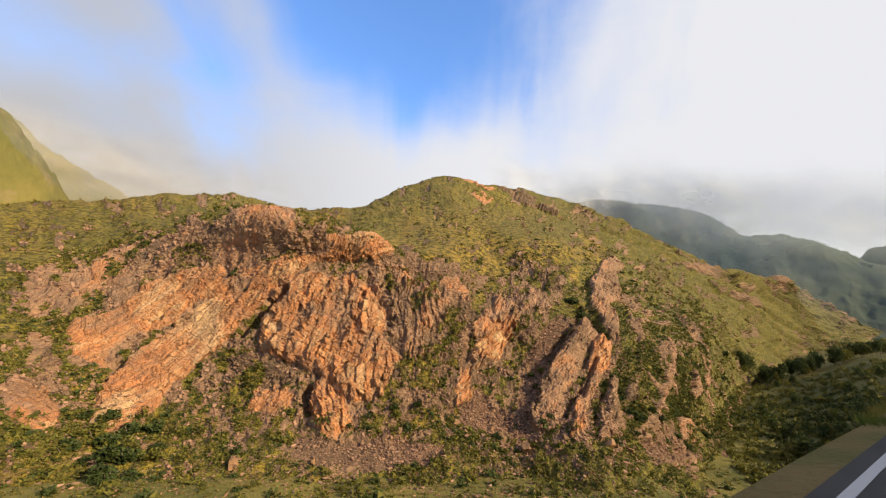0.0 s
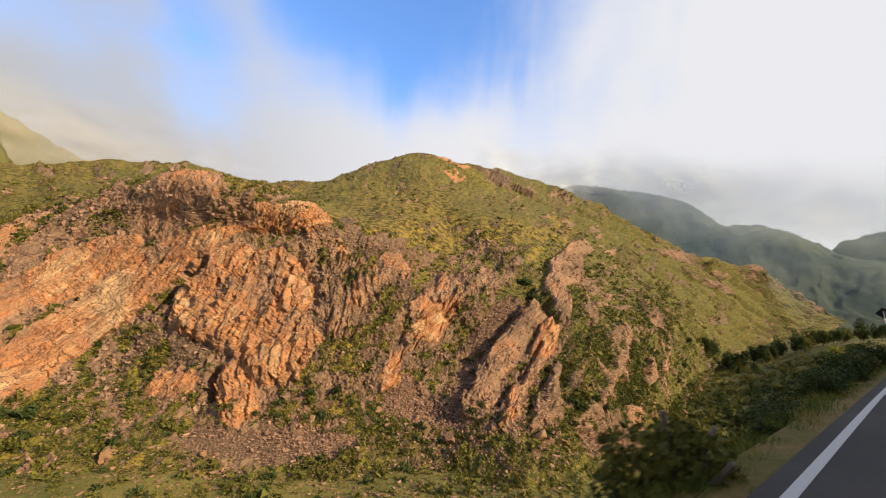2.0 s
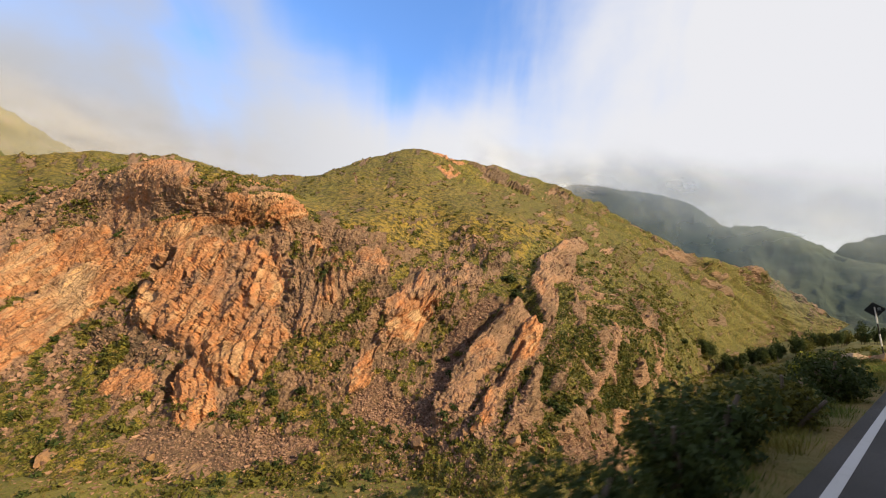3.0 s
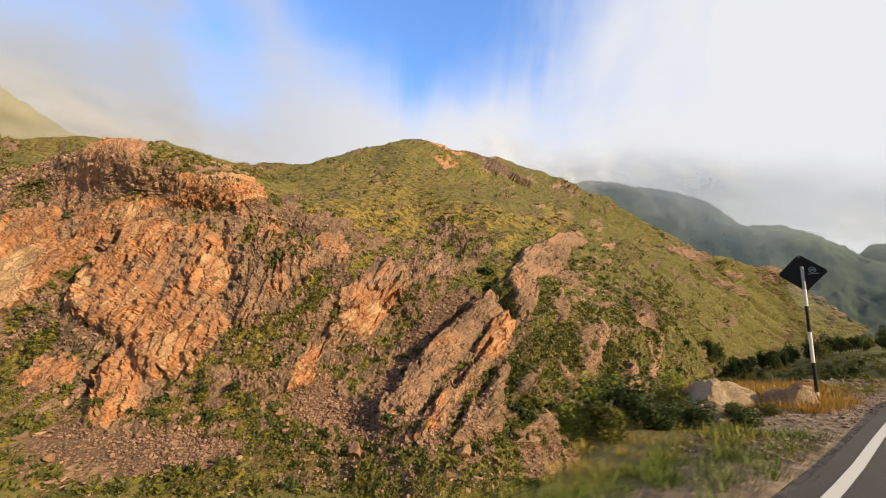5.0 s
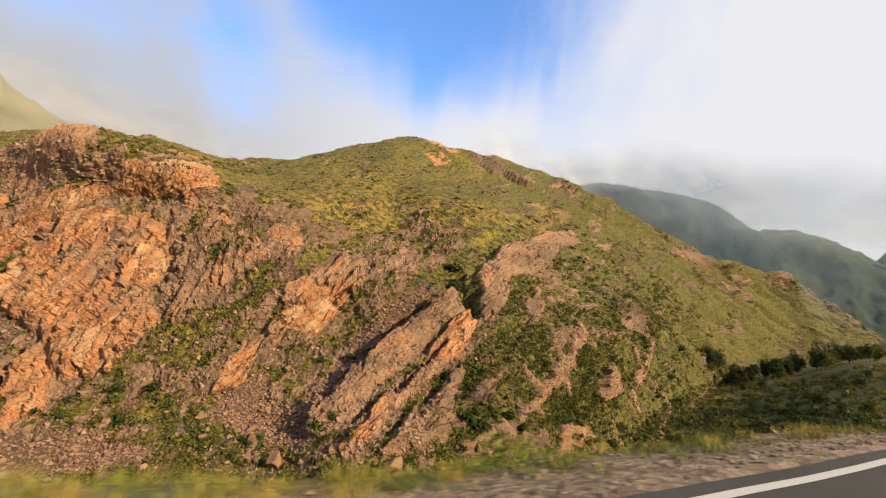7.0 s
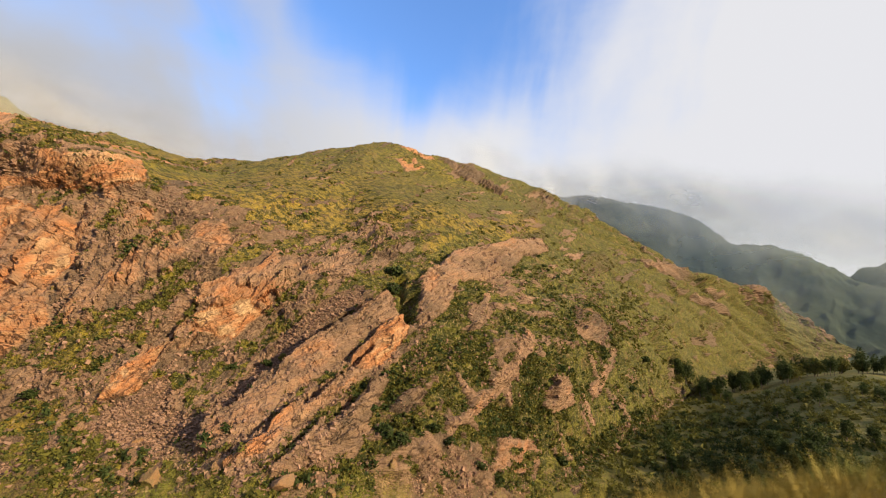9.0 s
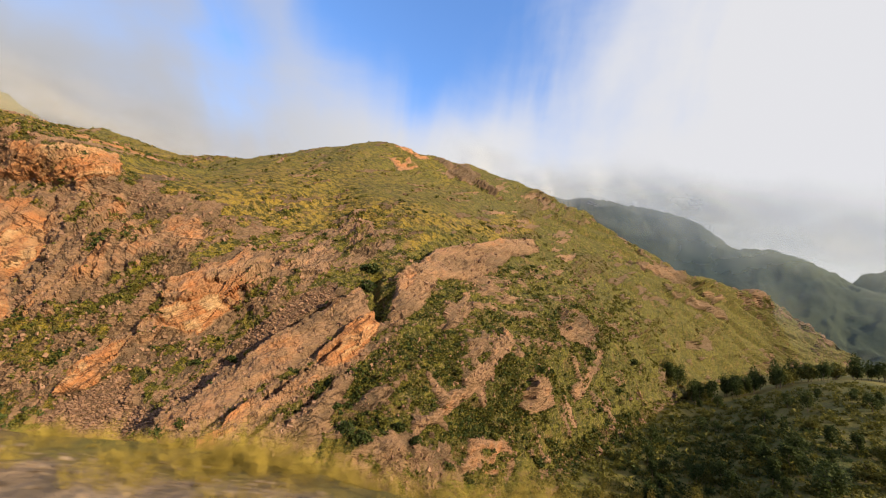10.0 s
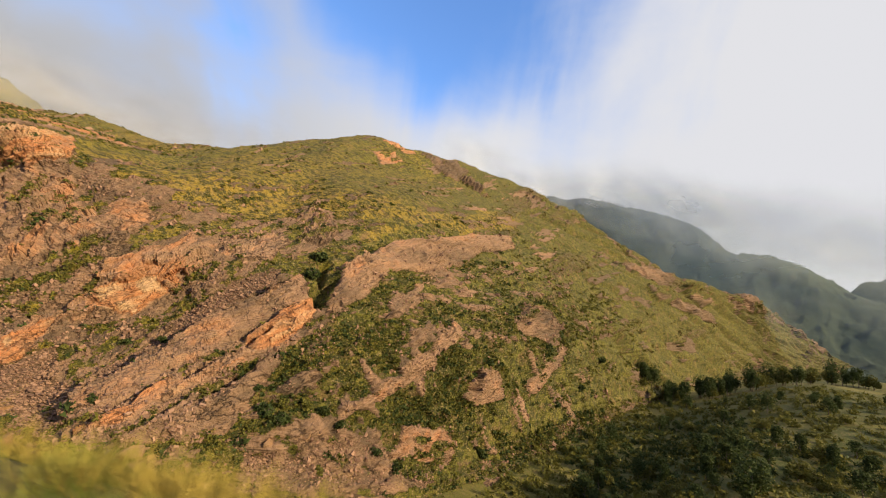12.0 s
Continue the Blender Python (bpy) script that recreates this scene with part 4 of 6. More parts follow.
def leaf_cloud(rng, count, radii, leaf, lumps=9, shell=0.45):
    """Small leaf triangles massed in uneven lumps: vertices and triangles."""
    centres = rng.normal(size=(lumps, 3))
    centres /= np.linalg.norm(centres, axis=1, keepdims=True)
    centres *= rng.uniform(0.25, 0.8, (lumps, 1))
    size = rng.uniform(0.28, 0.55, lumps)
    which = rng.integers(0, lumps, count)
    way = rng.normal(size=(count, 3))
    way /= np.linalg.norm(way, axis=1, keepdims=True)
    c = centres[which] + way * (size[which] * rng.uniform(shell, 1.0, count) ** 0.6)[:, None]
    c = c * np.array(radii)
    a = rng.normal(size=(count, 3))
    a /= np.linalg.norm(a, axis=1, keepdims=True)
    b = np.cross(a, rng.normal(size=(count, 3)))
    b /= np.linalg.norm(b, axis=1, keepdims=True) + 1e-9
    s = (leaf * rng.uniform(0.6, 1.4, count))[:, None]
    verts = np.stack([c - a * s, c + a * s * 0.6 + b * s * 0.7, c + a * s * 0.6 - b * s * 0.7], 1).reshape(-1, 3)
    return verts, np.arange(count * 3).reshape(-1, 3)


def rock_verts(rng, radii, sub=2, jag=0.3, planes_n=15, cuts=(0.45, 0.8)):
    """A broken boulder: a ball cut by random planes, with uneven faces."""
    bm = bmesh.new()
    bmesh.ops.create_icosphere(bm, subdivisions=sub, radius=1.0)
    planes = rng.normal(size=(planes_n, 3))
    planes /= np.linalg.norm(planes, axis=1, keepdims=True)
    cut = rng.uniform(*cuts, planes_n)
    for v in bm.verts:
        p = np.array(v.co)
        for n, c in zip(planes, cut):
            d = p @ n
            if d > c:
                p = p - n * (d - c)
        p = p * (1 + jag * 0.25 * rng.normal())
        v.co = Vector(p * np.array(radii))
    return bm


# ---- more materials ----
def leaf_material(name, dark, light, dryness=(0.25, 0.2, 0.06), share=0.2):
    m = Mat(name, 0.7)
    c = m.mix(m.island(), dark, light)
    c = m.mix(m.span(m.noise(0.35, 4), 0.5, 0.75, 0, share * 2.0), c, dryness)
    m.t.links.new(c, m.bsdf.inputs["Base Color"])
    tr = m.t.nodes.new("ShaderNodeBsdfTranslucent")
    m.t.links.new(c, tr.inputs["Color"])
    mx = m.t.nodes.new("ShaderNodeMixShader")
    mx.inputs[0].default_value = 0.25
    m.t.links.new(m.bsdf.outputs[0], mx.inputs[1])
    m.t.links.new(tr.outputs[0], mx.inputs[2])
    m.t.links.new(mx.outputs[0], m.t.nodes["Material Output"].inputs["Surface"])
    return m.m


def stone_material(name, a, b, c, scale=1.0):
    m = Mat(name, 0.9)
    k = m.mix(m.span(m.noise(0.9 * scale, 6, 0.65), 0.35, 0.65), a, b)
    k = m.mix(m.span(m.noise(4 * scale, 6, 0.7), 0.52, 0.72, 0, 0.8), k, c)
    k = m.mix(m.math("MULTIPLY", m.random(), 0.35), k, b)
    m.bump(m.math("ADD", m.noise(5 * scale, 8, 0.7), m.noise(18 * scale, 4, 0.6)), 0.10 / scale)
    return m.colour(k)


def scree_material():
    m = Mat("scree_stone", 0.95)
    k = m.mix(m.island(), (0.15, 0.085, 0.062), (0.38, 0.225, 0.155))
    k = m.mix(m.span(m.noise(1.5, 5, 0.7), 0.45, 0.7, 0, 0.6), k, (0.22, 0.15, 0.10))
    m.bump(m.noise(8, 5, 0.7), 0.08)
    return m.colour(k)


def bark_material():
    m = Mat("bark", 0.9)
    n = m.noise(6, 6, 0.65, (1, 1, 0.2))
    m.bump(n, 0.03)
    return m.colour(m.mix(n, (0.10, 0.075, 0.055), (0.24, 0.20, 0.16)))


def grass_material(name, a, b, c):
    m = Mat(name, 0.75)
    k = m.mix(m.island(), a, b)
    k = m.mix(m.span(m.noise(0.45, 4), 0.45, 0.62), k, c)
    return m.colour(k)


def veil_material(name, strength, scale, stretch, low, high, tone):
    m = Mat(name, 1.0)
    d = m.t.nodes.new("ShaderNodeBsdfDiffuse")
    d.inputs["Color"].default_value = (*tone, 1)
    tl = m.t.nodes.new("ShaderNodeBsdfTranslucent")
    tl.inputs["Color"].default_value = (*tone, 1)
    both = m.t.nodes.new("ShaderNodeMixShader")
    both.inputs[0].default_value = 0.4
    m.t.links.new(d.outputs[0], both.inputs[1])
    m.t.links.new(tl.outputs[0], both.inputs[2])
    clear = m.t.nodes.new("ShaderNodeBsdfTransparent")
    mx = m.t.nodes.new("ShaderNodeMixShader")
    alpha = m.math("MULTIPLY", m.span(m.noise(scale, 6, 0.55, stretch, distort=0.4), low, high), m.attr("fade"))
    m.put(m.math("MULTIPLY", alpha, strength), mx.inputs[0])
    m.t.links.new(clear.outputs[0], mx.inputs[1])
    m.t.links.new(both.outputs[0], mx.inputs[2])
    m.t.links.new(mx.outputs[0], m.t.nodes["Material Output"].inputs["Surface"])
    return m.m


def far_material(name, a, b, rock):
    m = Mat(name, 1.0)
    k = m.mix(m.span(m.noise(0.006, 6, 0.6), 0.4, 0.62), a, b)
    k = m.mix(m.span(m.noise(0.02, 6, 0.65), 0.55, 0.7, 0, 0.7), k, rock)
    m.bump(m.noise(0.03, 6, 0.65), 6.0)
    return m.colour(k)


LEAF_DARK = leaf_material("leaf_dark", (0.026, 0.042, 0.012), (0.075, 0.10, 0.028), share=0.05)
LEAF_MID = leaf_material("leaf_mid", (0.06, 0.066, 0.016), (0.19, 0.175, 0.034))
LEAF_LIT = leaf_material("leaf_lit", (0.11, 0.14, 0.015), (0.29, 0.29, 0.04))
STONE = stone_material("stone", (0.36, 0.19, 0.09), (0.26, 0.165, 0.10), (0.14, 0.09, 0.065), 0.6)
STONE_PALE = stone_material("stone_pale", (0.46, 0.35, 0.25), (0.38, 0.27, 0.18), (0.20, 0.14, 0.10), 2.0)
STONE_RED = stone_material("stone_red", (0.50, 0.17, 0.06), (0.42, 0.16, 0.07), (0.25, 0.10, 0.05), 3.0)
SCREE_STONE, BARK = scree_material(), bark_material()
GRASS_DRY = grass_material("grass_dry", (0.20, 0.15, 0.03), (0.42, 0.31, 0.07), (0.16, 0.17, 0.03))
GRASS_GOLD = grass_material("grass_gold", (0.30, 0.17, 0.03), (0.50, 0.30, 0.07), (0.22, 0.16, 0.04))
GRASS_SERE = grass_material("grass_sere", (0.14, 0.10, 0.03), (0.27, 0.19, 0.06), (0.12, 0.11, 0.03))
GRASS_GREEN = grass_material("grass_green", (0.06, 0.10, 0.015), (0.17, 0.20, 0.035), (0.26, 0.21, 0.05))

# ---- far mountains: bearings and heights over the horizon of their crests ----
FAR_RIGHT = [(-4, 15.5), (4, 17.5), (10.4, 17.6), (17.6, 16.4), (24, 14.7), (27.9, 11.9), (31.9, 11.2), (36.2, 9.1), (38.8, 7.6), (46, 5.5), (56, 4.5), (70, 5)]
FAR_PALE = [(30, 4.0), (36.5, 7.0), (39, 8.8), (44, 9.5), (52, 8), (64, 7)]
FAR_LEFT = [(-100, 22), (-85, 23), (-74, 22), (-66, 20.5), (-61, 18.0), (-56, 15.0), (-50, 12.5), (-44, 10.5), (-36, 7)]
LEFT_SPUR = [(-90, 20), (-76, 22), (-68, 20.5), (-61.4, 18.0), (-59.1, 16.0), (-56.2, 12.6), (-54.6, 10.2), (-52.5, 6.5), (-50, 2)]


def far_mountain(name, bearings, eye, dist, material, label, seed):
    crest = np.array([Vector(eye) + direction(a, e) * dist for a, e in bearings])
    base = np.array([np.array(eye) + np.array(direction(a, 0)) * dist * 0.62 + np.array((0, 0, -60.0)) for a, e in bearings])
    back = np.array([np.array(eye) + np.array(direction(a, 0)) * dist * 1.4 + np.array((0, 0, -60.0)) for a, e in bearings])
    g = resample(resample(np.stack([base, base * 0.55 + crest * 0.45 - np.array((0, 0, dist * 0.025)), crest, back]), 34, 0), 26, 1)
    p = g.reshape(-1, 3)
    k = np.linspace(0, 1, g.shape[0])
    fade = np.repeat(1 - np.abs(k - 0.66) * 0.4, g.shape[1])
    gully = -np.abs(fbm(p / (dist * 0.07), 4, seed, 0.55))
    rise = dist * (0.012 * gully + 0.003 * fbm(p / (dist * 0.012), 3, seed + 9)) * fade
    p = p + np.stack([0 * rise, 0 * rise, rise], 1)
    ob = sheet(name, p.reshape(g.shape), material)
    return tagged(ob, label, "mountain", kind="structure")


FAR_GREEN = far_material("far_slope", (0.030, 0.046, 0.038), (0.052, 0.068, 0.052), (0.068, 0.072, 0.066))
LEFT_GREEN = far_material("left_slope", (0.11, 0.11, 0.035), (0.19, 0.16, 0.05), (0.24, 0.17, 0.11))
far_mountain("backdrop_mountain_a", FAR_RIGHT, (52, 53, 1), 2200, FAR_GREEN, "dark green mountain with its top in mist", 200)
far_mountain("backdrop_mountain_b", FAR_PALE, (52, 53, 1), 3800, FAR_GREEN, "far pale mountain in haze", 230)
far_mountain("backdrop_mountain_c", FAR_LEFT, (0, 0, 1), 1500, LEFT_GREEN, "brown and green mountain half hidden in mist", 260)
far_mountain("backdrop_mountain_d", LEFT_SPUR, (0, 0, 1), 820, LEFT_GREEN, "sunlit grassy mountain spur", 290)


def veil_bank(name, eye, dist, a0, a1, e0, e1, material, bow=0.0, layers=3, seed=0):
    """Thin veils of mist and stand-in haze hanging one behind another."""
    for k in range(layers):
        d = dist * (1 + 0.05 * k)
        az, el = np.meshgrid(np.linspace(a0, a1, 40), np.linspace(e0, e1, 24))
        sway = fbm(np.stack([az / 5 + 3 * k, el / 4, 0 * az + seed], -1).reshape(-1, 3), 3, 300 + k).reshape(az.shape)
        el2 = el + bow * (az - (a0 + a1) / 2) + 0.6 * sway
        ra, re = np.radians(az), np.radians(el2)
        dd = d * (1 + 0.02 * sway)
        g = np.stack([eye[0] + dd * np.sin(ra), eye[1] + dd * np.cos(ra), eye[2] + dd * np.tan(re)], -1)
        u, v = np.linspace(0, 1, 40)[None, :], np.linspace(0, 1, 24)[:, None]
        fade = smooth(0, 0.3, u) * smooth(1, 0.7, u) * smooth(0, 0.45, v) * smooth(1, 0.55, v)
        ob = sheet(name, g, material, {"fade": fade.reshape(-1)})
        tagged(ob, "thin veil of mist and haze before the mountains", "mist", kind="stuff")


MIST_RIGHT = veil_material("mist_right", 0.42, 0.0022, (1, 1, 1.6), 0.22, 0.82, (0.82, 0.86, 0.90))
MIST_PEAK = veil_material("mist_peak", 0.50, 0.004, (1, 1, 2.0), 0.25, 0.80, (0.86, 0.88, 0.90))
MIST_LEFT = veil_material("mist_left", 0.34, 0.005, (1, 1, 2.0), 0.25, 0.65, (0.50, 0.49, 0.50))
veil_bank("mist", (52, 53, 1), 1750, 2, 36, 10, 22, MIST_RIGHT, -0.22, 3, 1)
veil_bank("mist", (52, 53, 1), 1450, 10, 48, 10, 21, MIST_RIGHT, -0.26, 2, 5)
# bluish sheet across the far right mountains, standing in for aerial haze
HAZE_VEIL = veil_material("haze_veil", 0.42, 0.0012, (1, 1, 1.4), 0.05, 0.6, (0.55, 0.66, 0.74))
veil_bank("mist", (52, 53, 1), 1300, 6, 76, -3, 19, HAZE_VEIL, -0.16, 1, 6)
veil_bank("mist", (52, 53, 1), 700, -9, 14, 16.5, 24, MIST_PEAK, -0.30, 2, 2)
veil_bank("mist", (0, 0, 1), 1050, -86, -26, 8, 21, MIST_LEFT, 0.02, 3, 3)
veil_bank("mist", (0, 0, 1), 720, -84, -48, 11, 20, MIST_LEFT, 0.02, 1, 4)

# ---- shrubs and stones over the hill ----
hp = hill_points.reshape(-1, 3)
far_d = np.linalg.norm(hp - np.array((55, 55, 0)), axis=1)


def scatter_leaves(name, count, rock_range, size, leaves, material, label, seed, reach=900, bias=0.0, ground=None):
    """Many low shrubs as one growth of leaf triangles."""
    rng = np.random.default_rng(seed)
    pick = rng.integers(0, len(hp), count * 6) if ground is None else rng.choice(ground, count * 4)
    dens = fbm(hp[pick] / 14.0, 3, seed)
    ok = (hill_stony[pick] < 0.35) & (hill_rock[pick] > rock_range[0]) & (hill_rock[pick] < rock_range[1]) & (far_d[pick] < reach) & (dens + bias * smooth(30, 80, hp[pick, 0]) * smooth(50, -10, hp[pick, 2]) * (0.35 + 0.65 * hill_hollow[pick]) > rng.uniform(-0.9, 0.5 + bias, len(pick)))
    at = hp[pick[ok]][:count]
    grow = np.clip(far_d[pick[ok]][:count] / 200.0, 0.8, 3.2)
    r = rng.uniform(size[0], size[1], len(at)) * grow * rng.choice([0.6, 0.8, 1.0, 1.5], len(at))
    n = len(at)
    way = rng.normal(size=(n, leaves, 3))
    way[..., 2] = np.abs(way[..., 2])
    way /= np.linalg.norm(way, axis=2, keepdims=True)
    c = at[:, None] + way * (r[:, None] * rng.uniform(0.3, 1.0, (n, leaves)))[..., None] * np.array((1, 1, 0.8)) - np.array((0, 0, 0.1))
    a = rng.normal(size=(n, leaves, 3))
    a /= np.linalg.norm(a, axis=2, keepdims=True)
    b = np.cross(a, rng.normal(size=(n, leaves, 3)))
    b /= np.linalg.norm(b, axis=2, keepdims=True) + 1e-9
    s = (r * 0.42)[:, None, None]
    verts = np.stack([c - a * s, c + a * s * 0.7 + b * s * 0.8, c + a * s * 0.7 - b * s * 0.8], 2).reshape(-1, 3)
    ob = soup_np(name, verts, np.arange(len(verts)).reshape(-1, 3), material)
    return tagged(ob, label, "shrubs", kind="stuff")


scatter_leaves("hill_shrubs", 14000, (0.0, 0.6), (0.5, 1.2), 14, LEAF_MID, "low green shrubs and tussocks on the mountainside", 11, reach=400)
scatter_leaves("dark_shrubs", 12000, (0.0, 0.75), (0.4, 1.15), 14, LEAF_DARK, "dark green bushes on the mountainside", 12, reach=330, bias=2.2)
EAST = np.nonzero(hill_hollow > 0.3)[0]
scatter_leaves("east_scrub", 3200, (0.0, 0.9), (0.45, 1.1), 14, LEAF_DARK, "dark scrub in the hollows between the rock ribs", 18, reach=420, ground=EAST)
scatter_leaves("east_brush", 6000, (0.0, 0.9), (0.4, 0.9), 12, LEAF_MID, "olive brush in the hollows between the rock ribs", 19, reach=420, ground=EAST)
scatter_leaves("dry_tussocks", 7000, (0.0, 0.6), (0.4, 0.9), 12, GRASS_SERE, "dry yellow grass tussocks on the mountainside", 13)

scatter_leaves("low_tussocks", 34000, (0.0, 0.7), (0.25, 0.6), 7, LEAF_MID, "small olive tussocks on the mountainside", 16, reach=520)
scatter_leaves("straw_tussocks", 22000, (0.0, 0.75), (0.25, 0.5), 7, GRASS_SERE, "straw-coloured grass clumps on the mountainside", 17, reach=520)


def rubble(count, seed):
    """Angular blocks broken from the outcrops, lying over the slope."""
    rng = np.random.default_rng(seed)
    pick = rng.integers(0, len(hp), count * 12)
    dens = fbm(hp[pick] / 9.0, 3, seed)
    ok = (hill_rock[pick] > 0.18) & (hill_tint[pick] < 0.55) & (far_d[pick] < 420) & (dens > rng.uniform(-0.6, 0.5, len(pick)))
    pick = pick[ok][:count]
    at, n = hp[pick], len(pick)
    grow = np.clip(far_d[pick] / 190.0, 0.8, 2.2)
    r = rng.choice([0.3, 0.45, 0.7, 1.1], n, p=[0.4, 0.33, 0.2, 0.07]) * grow
    corner = np.array([(x, y, z) for x in (-1, 1) for y in (-1, 1) for z in (-1, 1)], float)
    v = corner[None] * rng.uniform(0.45, 1.0, (n, 8, 3)) * np.array((1, 0.7, 0.55)) * r[:, None, None]
    a = rng.normal(size=(n, 4))
    a /= np.linalg.norm(a, axis=1, keepdims=True)
    w, x, y, z = a.T
    turn = np.stack([1 - 2 * (y * y + z * z), 2 * (x * y - z * w), 2 * (x * z + y * w), 2 * (x * y + z * w), 1 - 2 * (x * x + z * z), 2 * (y * z - x * w), 2 * (x * z - y * w), 2 * (y * z + x * w), 1 - 2 * (x * x + y * y)], 1).reshape(n, 3, 3)
    v = np.einsum("nij,nkj->nki", turn, v) + at[:, None] + np.array((0, 0, 0.1))
    box = np.array([(0, 1, 3), (0, 3, 2), (4, 6, 7), (4, 7, 5), (0, 4, 5), (0, 5, 1), (2, 3, 7), (2, 7, 6), (0, 2, 6), (0, 6, 4), (1, 5, 7), (1, 7, 3)])
    t = (np.arange(n)[:, None, None] * 8 + box[None]).reshape(-1, 3)
    ob = soup_np("rubble", v.reshape(-1, 3), t, SCREE_STONE)
    return tagged(ob, "angular broken rock lying over the slope", "rubble", kind="stuff")


rubble(11000, 23)


def scatter_stones(name, count, material, label, seed, size=(0.16, 0.5)):
    rng = np.random.default_rng(seed)
    base = []
    for _ in range(5):
        bm = rock_verts(rng, (1, 0.8, 0.6), 1, 0.7)
        base.append((np.array([v.co[:] for v in bm.verts]), np.array([[v.index for v in f.verts] for f in bm.faces])))
        bm.free()
    vs, fs, off = [], [], 0
    pool = np.nonzero(hill_stony > 0.45)[0]
    for p in hp[rng.choice(pool, count)]:
        v, f = base[rng.integers(0, 5)]
        r = rng.uniform(*size) * rng.choice([0.6, 1.0, 1.0, 1.6, 2.4], p=[0.3, 0.3, 0.2, 0.15, 0.05])
        t = rng.uniform(0, 6.28)
        c, n = math.cos(t), math.sin(t)
        turned = v @ np.array(((c, n, 0), (-n, c, 0), (0, 0, 1))) * r * rng.uniform(0.7, 1.3, 3)
        vs.append(turned + p + rng.normal(size=3) * 0.2 + np.array((0, 0, 0.15 * r)))
        fs.append(f + off)
        off += len(v)
    ob = soup_np(name, np.concatenate(vs), np.concatenate(fs), material)
    return tagged(ob, label, "scree", kind="stuff")


BIG_SHRUBS = [(-147, 122, -38, 4), (-129, 116, -43, 5), (-121, 116, -44, 5), (-135, 110, -43, 4.5), (-113, 119, -44, 4), (-136, 108, -44, 4), (-113, 130, -42, 3.5), (-133, 154, -22, 2.5), (-42, 151, -35, 3), (-35, 155, -32, 3), (-51, 146, -39, 2.5), (-106, 155, -23, 2), (50, 179, -34, 4), (54, 181, -37, 4), (57, 188, -33, 3.5), (66, 195, -39, 3), (43, 180, -28, 2.5), (14, 184, -19, 2.5), (10, 183, -21, 2.5), (15, 162, -34, 2.5), (65, 201, -28, 3), (38, 213, 7, 5), (34, 222, 14, 5), (75, 215, -19, 2.5), (102, 249, -25, 3)]
BIG_SHRUBS_B = [(148, 315, -43, 4), (137, 294, -58, 4), (110, 253, -57, 4), (82, 210, -53, 3.5), (65, 186, -50, 3), (166, 346, -36, 5), (183, 383, -19, 5), (89, 227, -43, 3), (61, 192, -35, 3.5), (76, 205, -47, 3), (53, 183, -32, 3), (-3, 155, -41, 3), (1, 180, -23, 2.5), (-24, 166, -20, 2), (11, 178, -25, 2), (-44, 152, -32, 3), (-51, 151, -33, 2.5), (106, 257, -20, 4), (32, 182, -21, 2)]
THICKET = [(-136, 116, -41, 6), (-129, 123, -41, 5), (-125, 128, -40, 5), (-115, 129, -42, 4.5), (-123, 111, -45, 6.5), (-118, 113, -45, 5.5), (-112, 117, -45, 4), (-117, 106, -50, 6.5), (-111, 108, -50, 5.5), (-109, 132, -41, 3.5), (-138, 123, -39, 5)]
BOULDERS = [(-86, 121, -46, 2.2), (6, 152, -43, 2.6), (-108, 137, -39, 1.4), (35, 154, -40, 2.4), (38, 157, -40, 1.2), (44, 162, -43, 1.5), (54, 178, -41, 1.6), (-2, 155, -41, 2.2), (-20, 156, -37, 1.3), (21, 154, -38, 1.8), (-63, 130, -46, 1.3), (-6, 159, -39, 1.4), (60, 186, -40, 1.5), (-64, 142, -40, 1.4)]
scatter_stones("scree", 12000, SCREE_STONE, "reddish broken scree below the rock faces", 21)


def settle_on_hill(x, y, z):
    """The point of the hill or the valley nearest to a place."""
    k = np.argmin(np.linalg.norm(hp - np.array((x, y, z)), axis=1))
    return Vector(hp[k])


def boulder(place, r, material, label, seed, flat=0.75):
    rng = np.random.default_rng(seed)
    bm = rock_verts(rng, (r, r * rng.uniform(0.6, 0.95), r * flat), 4, 0.06, 9, (0.30, 0.62))
    for v in bm.verts:
        v.co *= 1.35 + 0.09 * noise.fractal(v.co * (2.2 / r), 0.8, 2.0, 5)
    me = bpy.data.meshes.new("boulder")
    bm.to_mesh(me)
    bm.free()
    me.materials.append(material)
    ob = new("boulder", me)
    ob.location, ob.rotation_euler = place, (rng.uniform(-0.3, 0.3), rng.uniform(-0.3, 0.3), rng.uniform(0, 6))
    return tagged(ob, label, "boulder", "boulders in the valley")


for k, (x, y, z, r) in enumerate(BOULDERS):
    boulder(settle_on_hill(x, y, z) + Vector((0, 0, r * 0.3)), r, STONE, "weathered orange-brown boulder lying at the hill foot", 400 + k)


def shrub_kind(seed, material, radii, leaves, leaf):
    """A bush: short woody stems and a crown of small leaves."""
    rng = np.random.default_rng(seed)
    ob = new("shrub")
    stems = bmesh.new()
    for _ in range(5):
        a, t = rng.uniform(0, 6.28), rng.uniform(0.2, 0.6)
        top = Vector((math.cos(a) * t, math.sin(a) * t, rng.uniform(0.7, 1.1)))
        m = Matrix.Translation(top * 0.5) @ top.to_track_quat("Z", "Y").to_matrix().to_4x4()
        bmesh.ops.create_cone(stems, cap_ends=True, segments=6, radius1=0.06, radius2=0.025, depth=top.length, matrix=m)
    part("stem", stems, BARK, ob)
    v, f = leaf_cloud(rng, leaves, radii, leaf, 11)
    v = v + np.array((0, 0, radii[2] * 0.75))
    v[:, 2] = np.maximum(v[:, 2], 0.02)
    soup("crown", v, f, material, ob)
    return ob


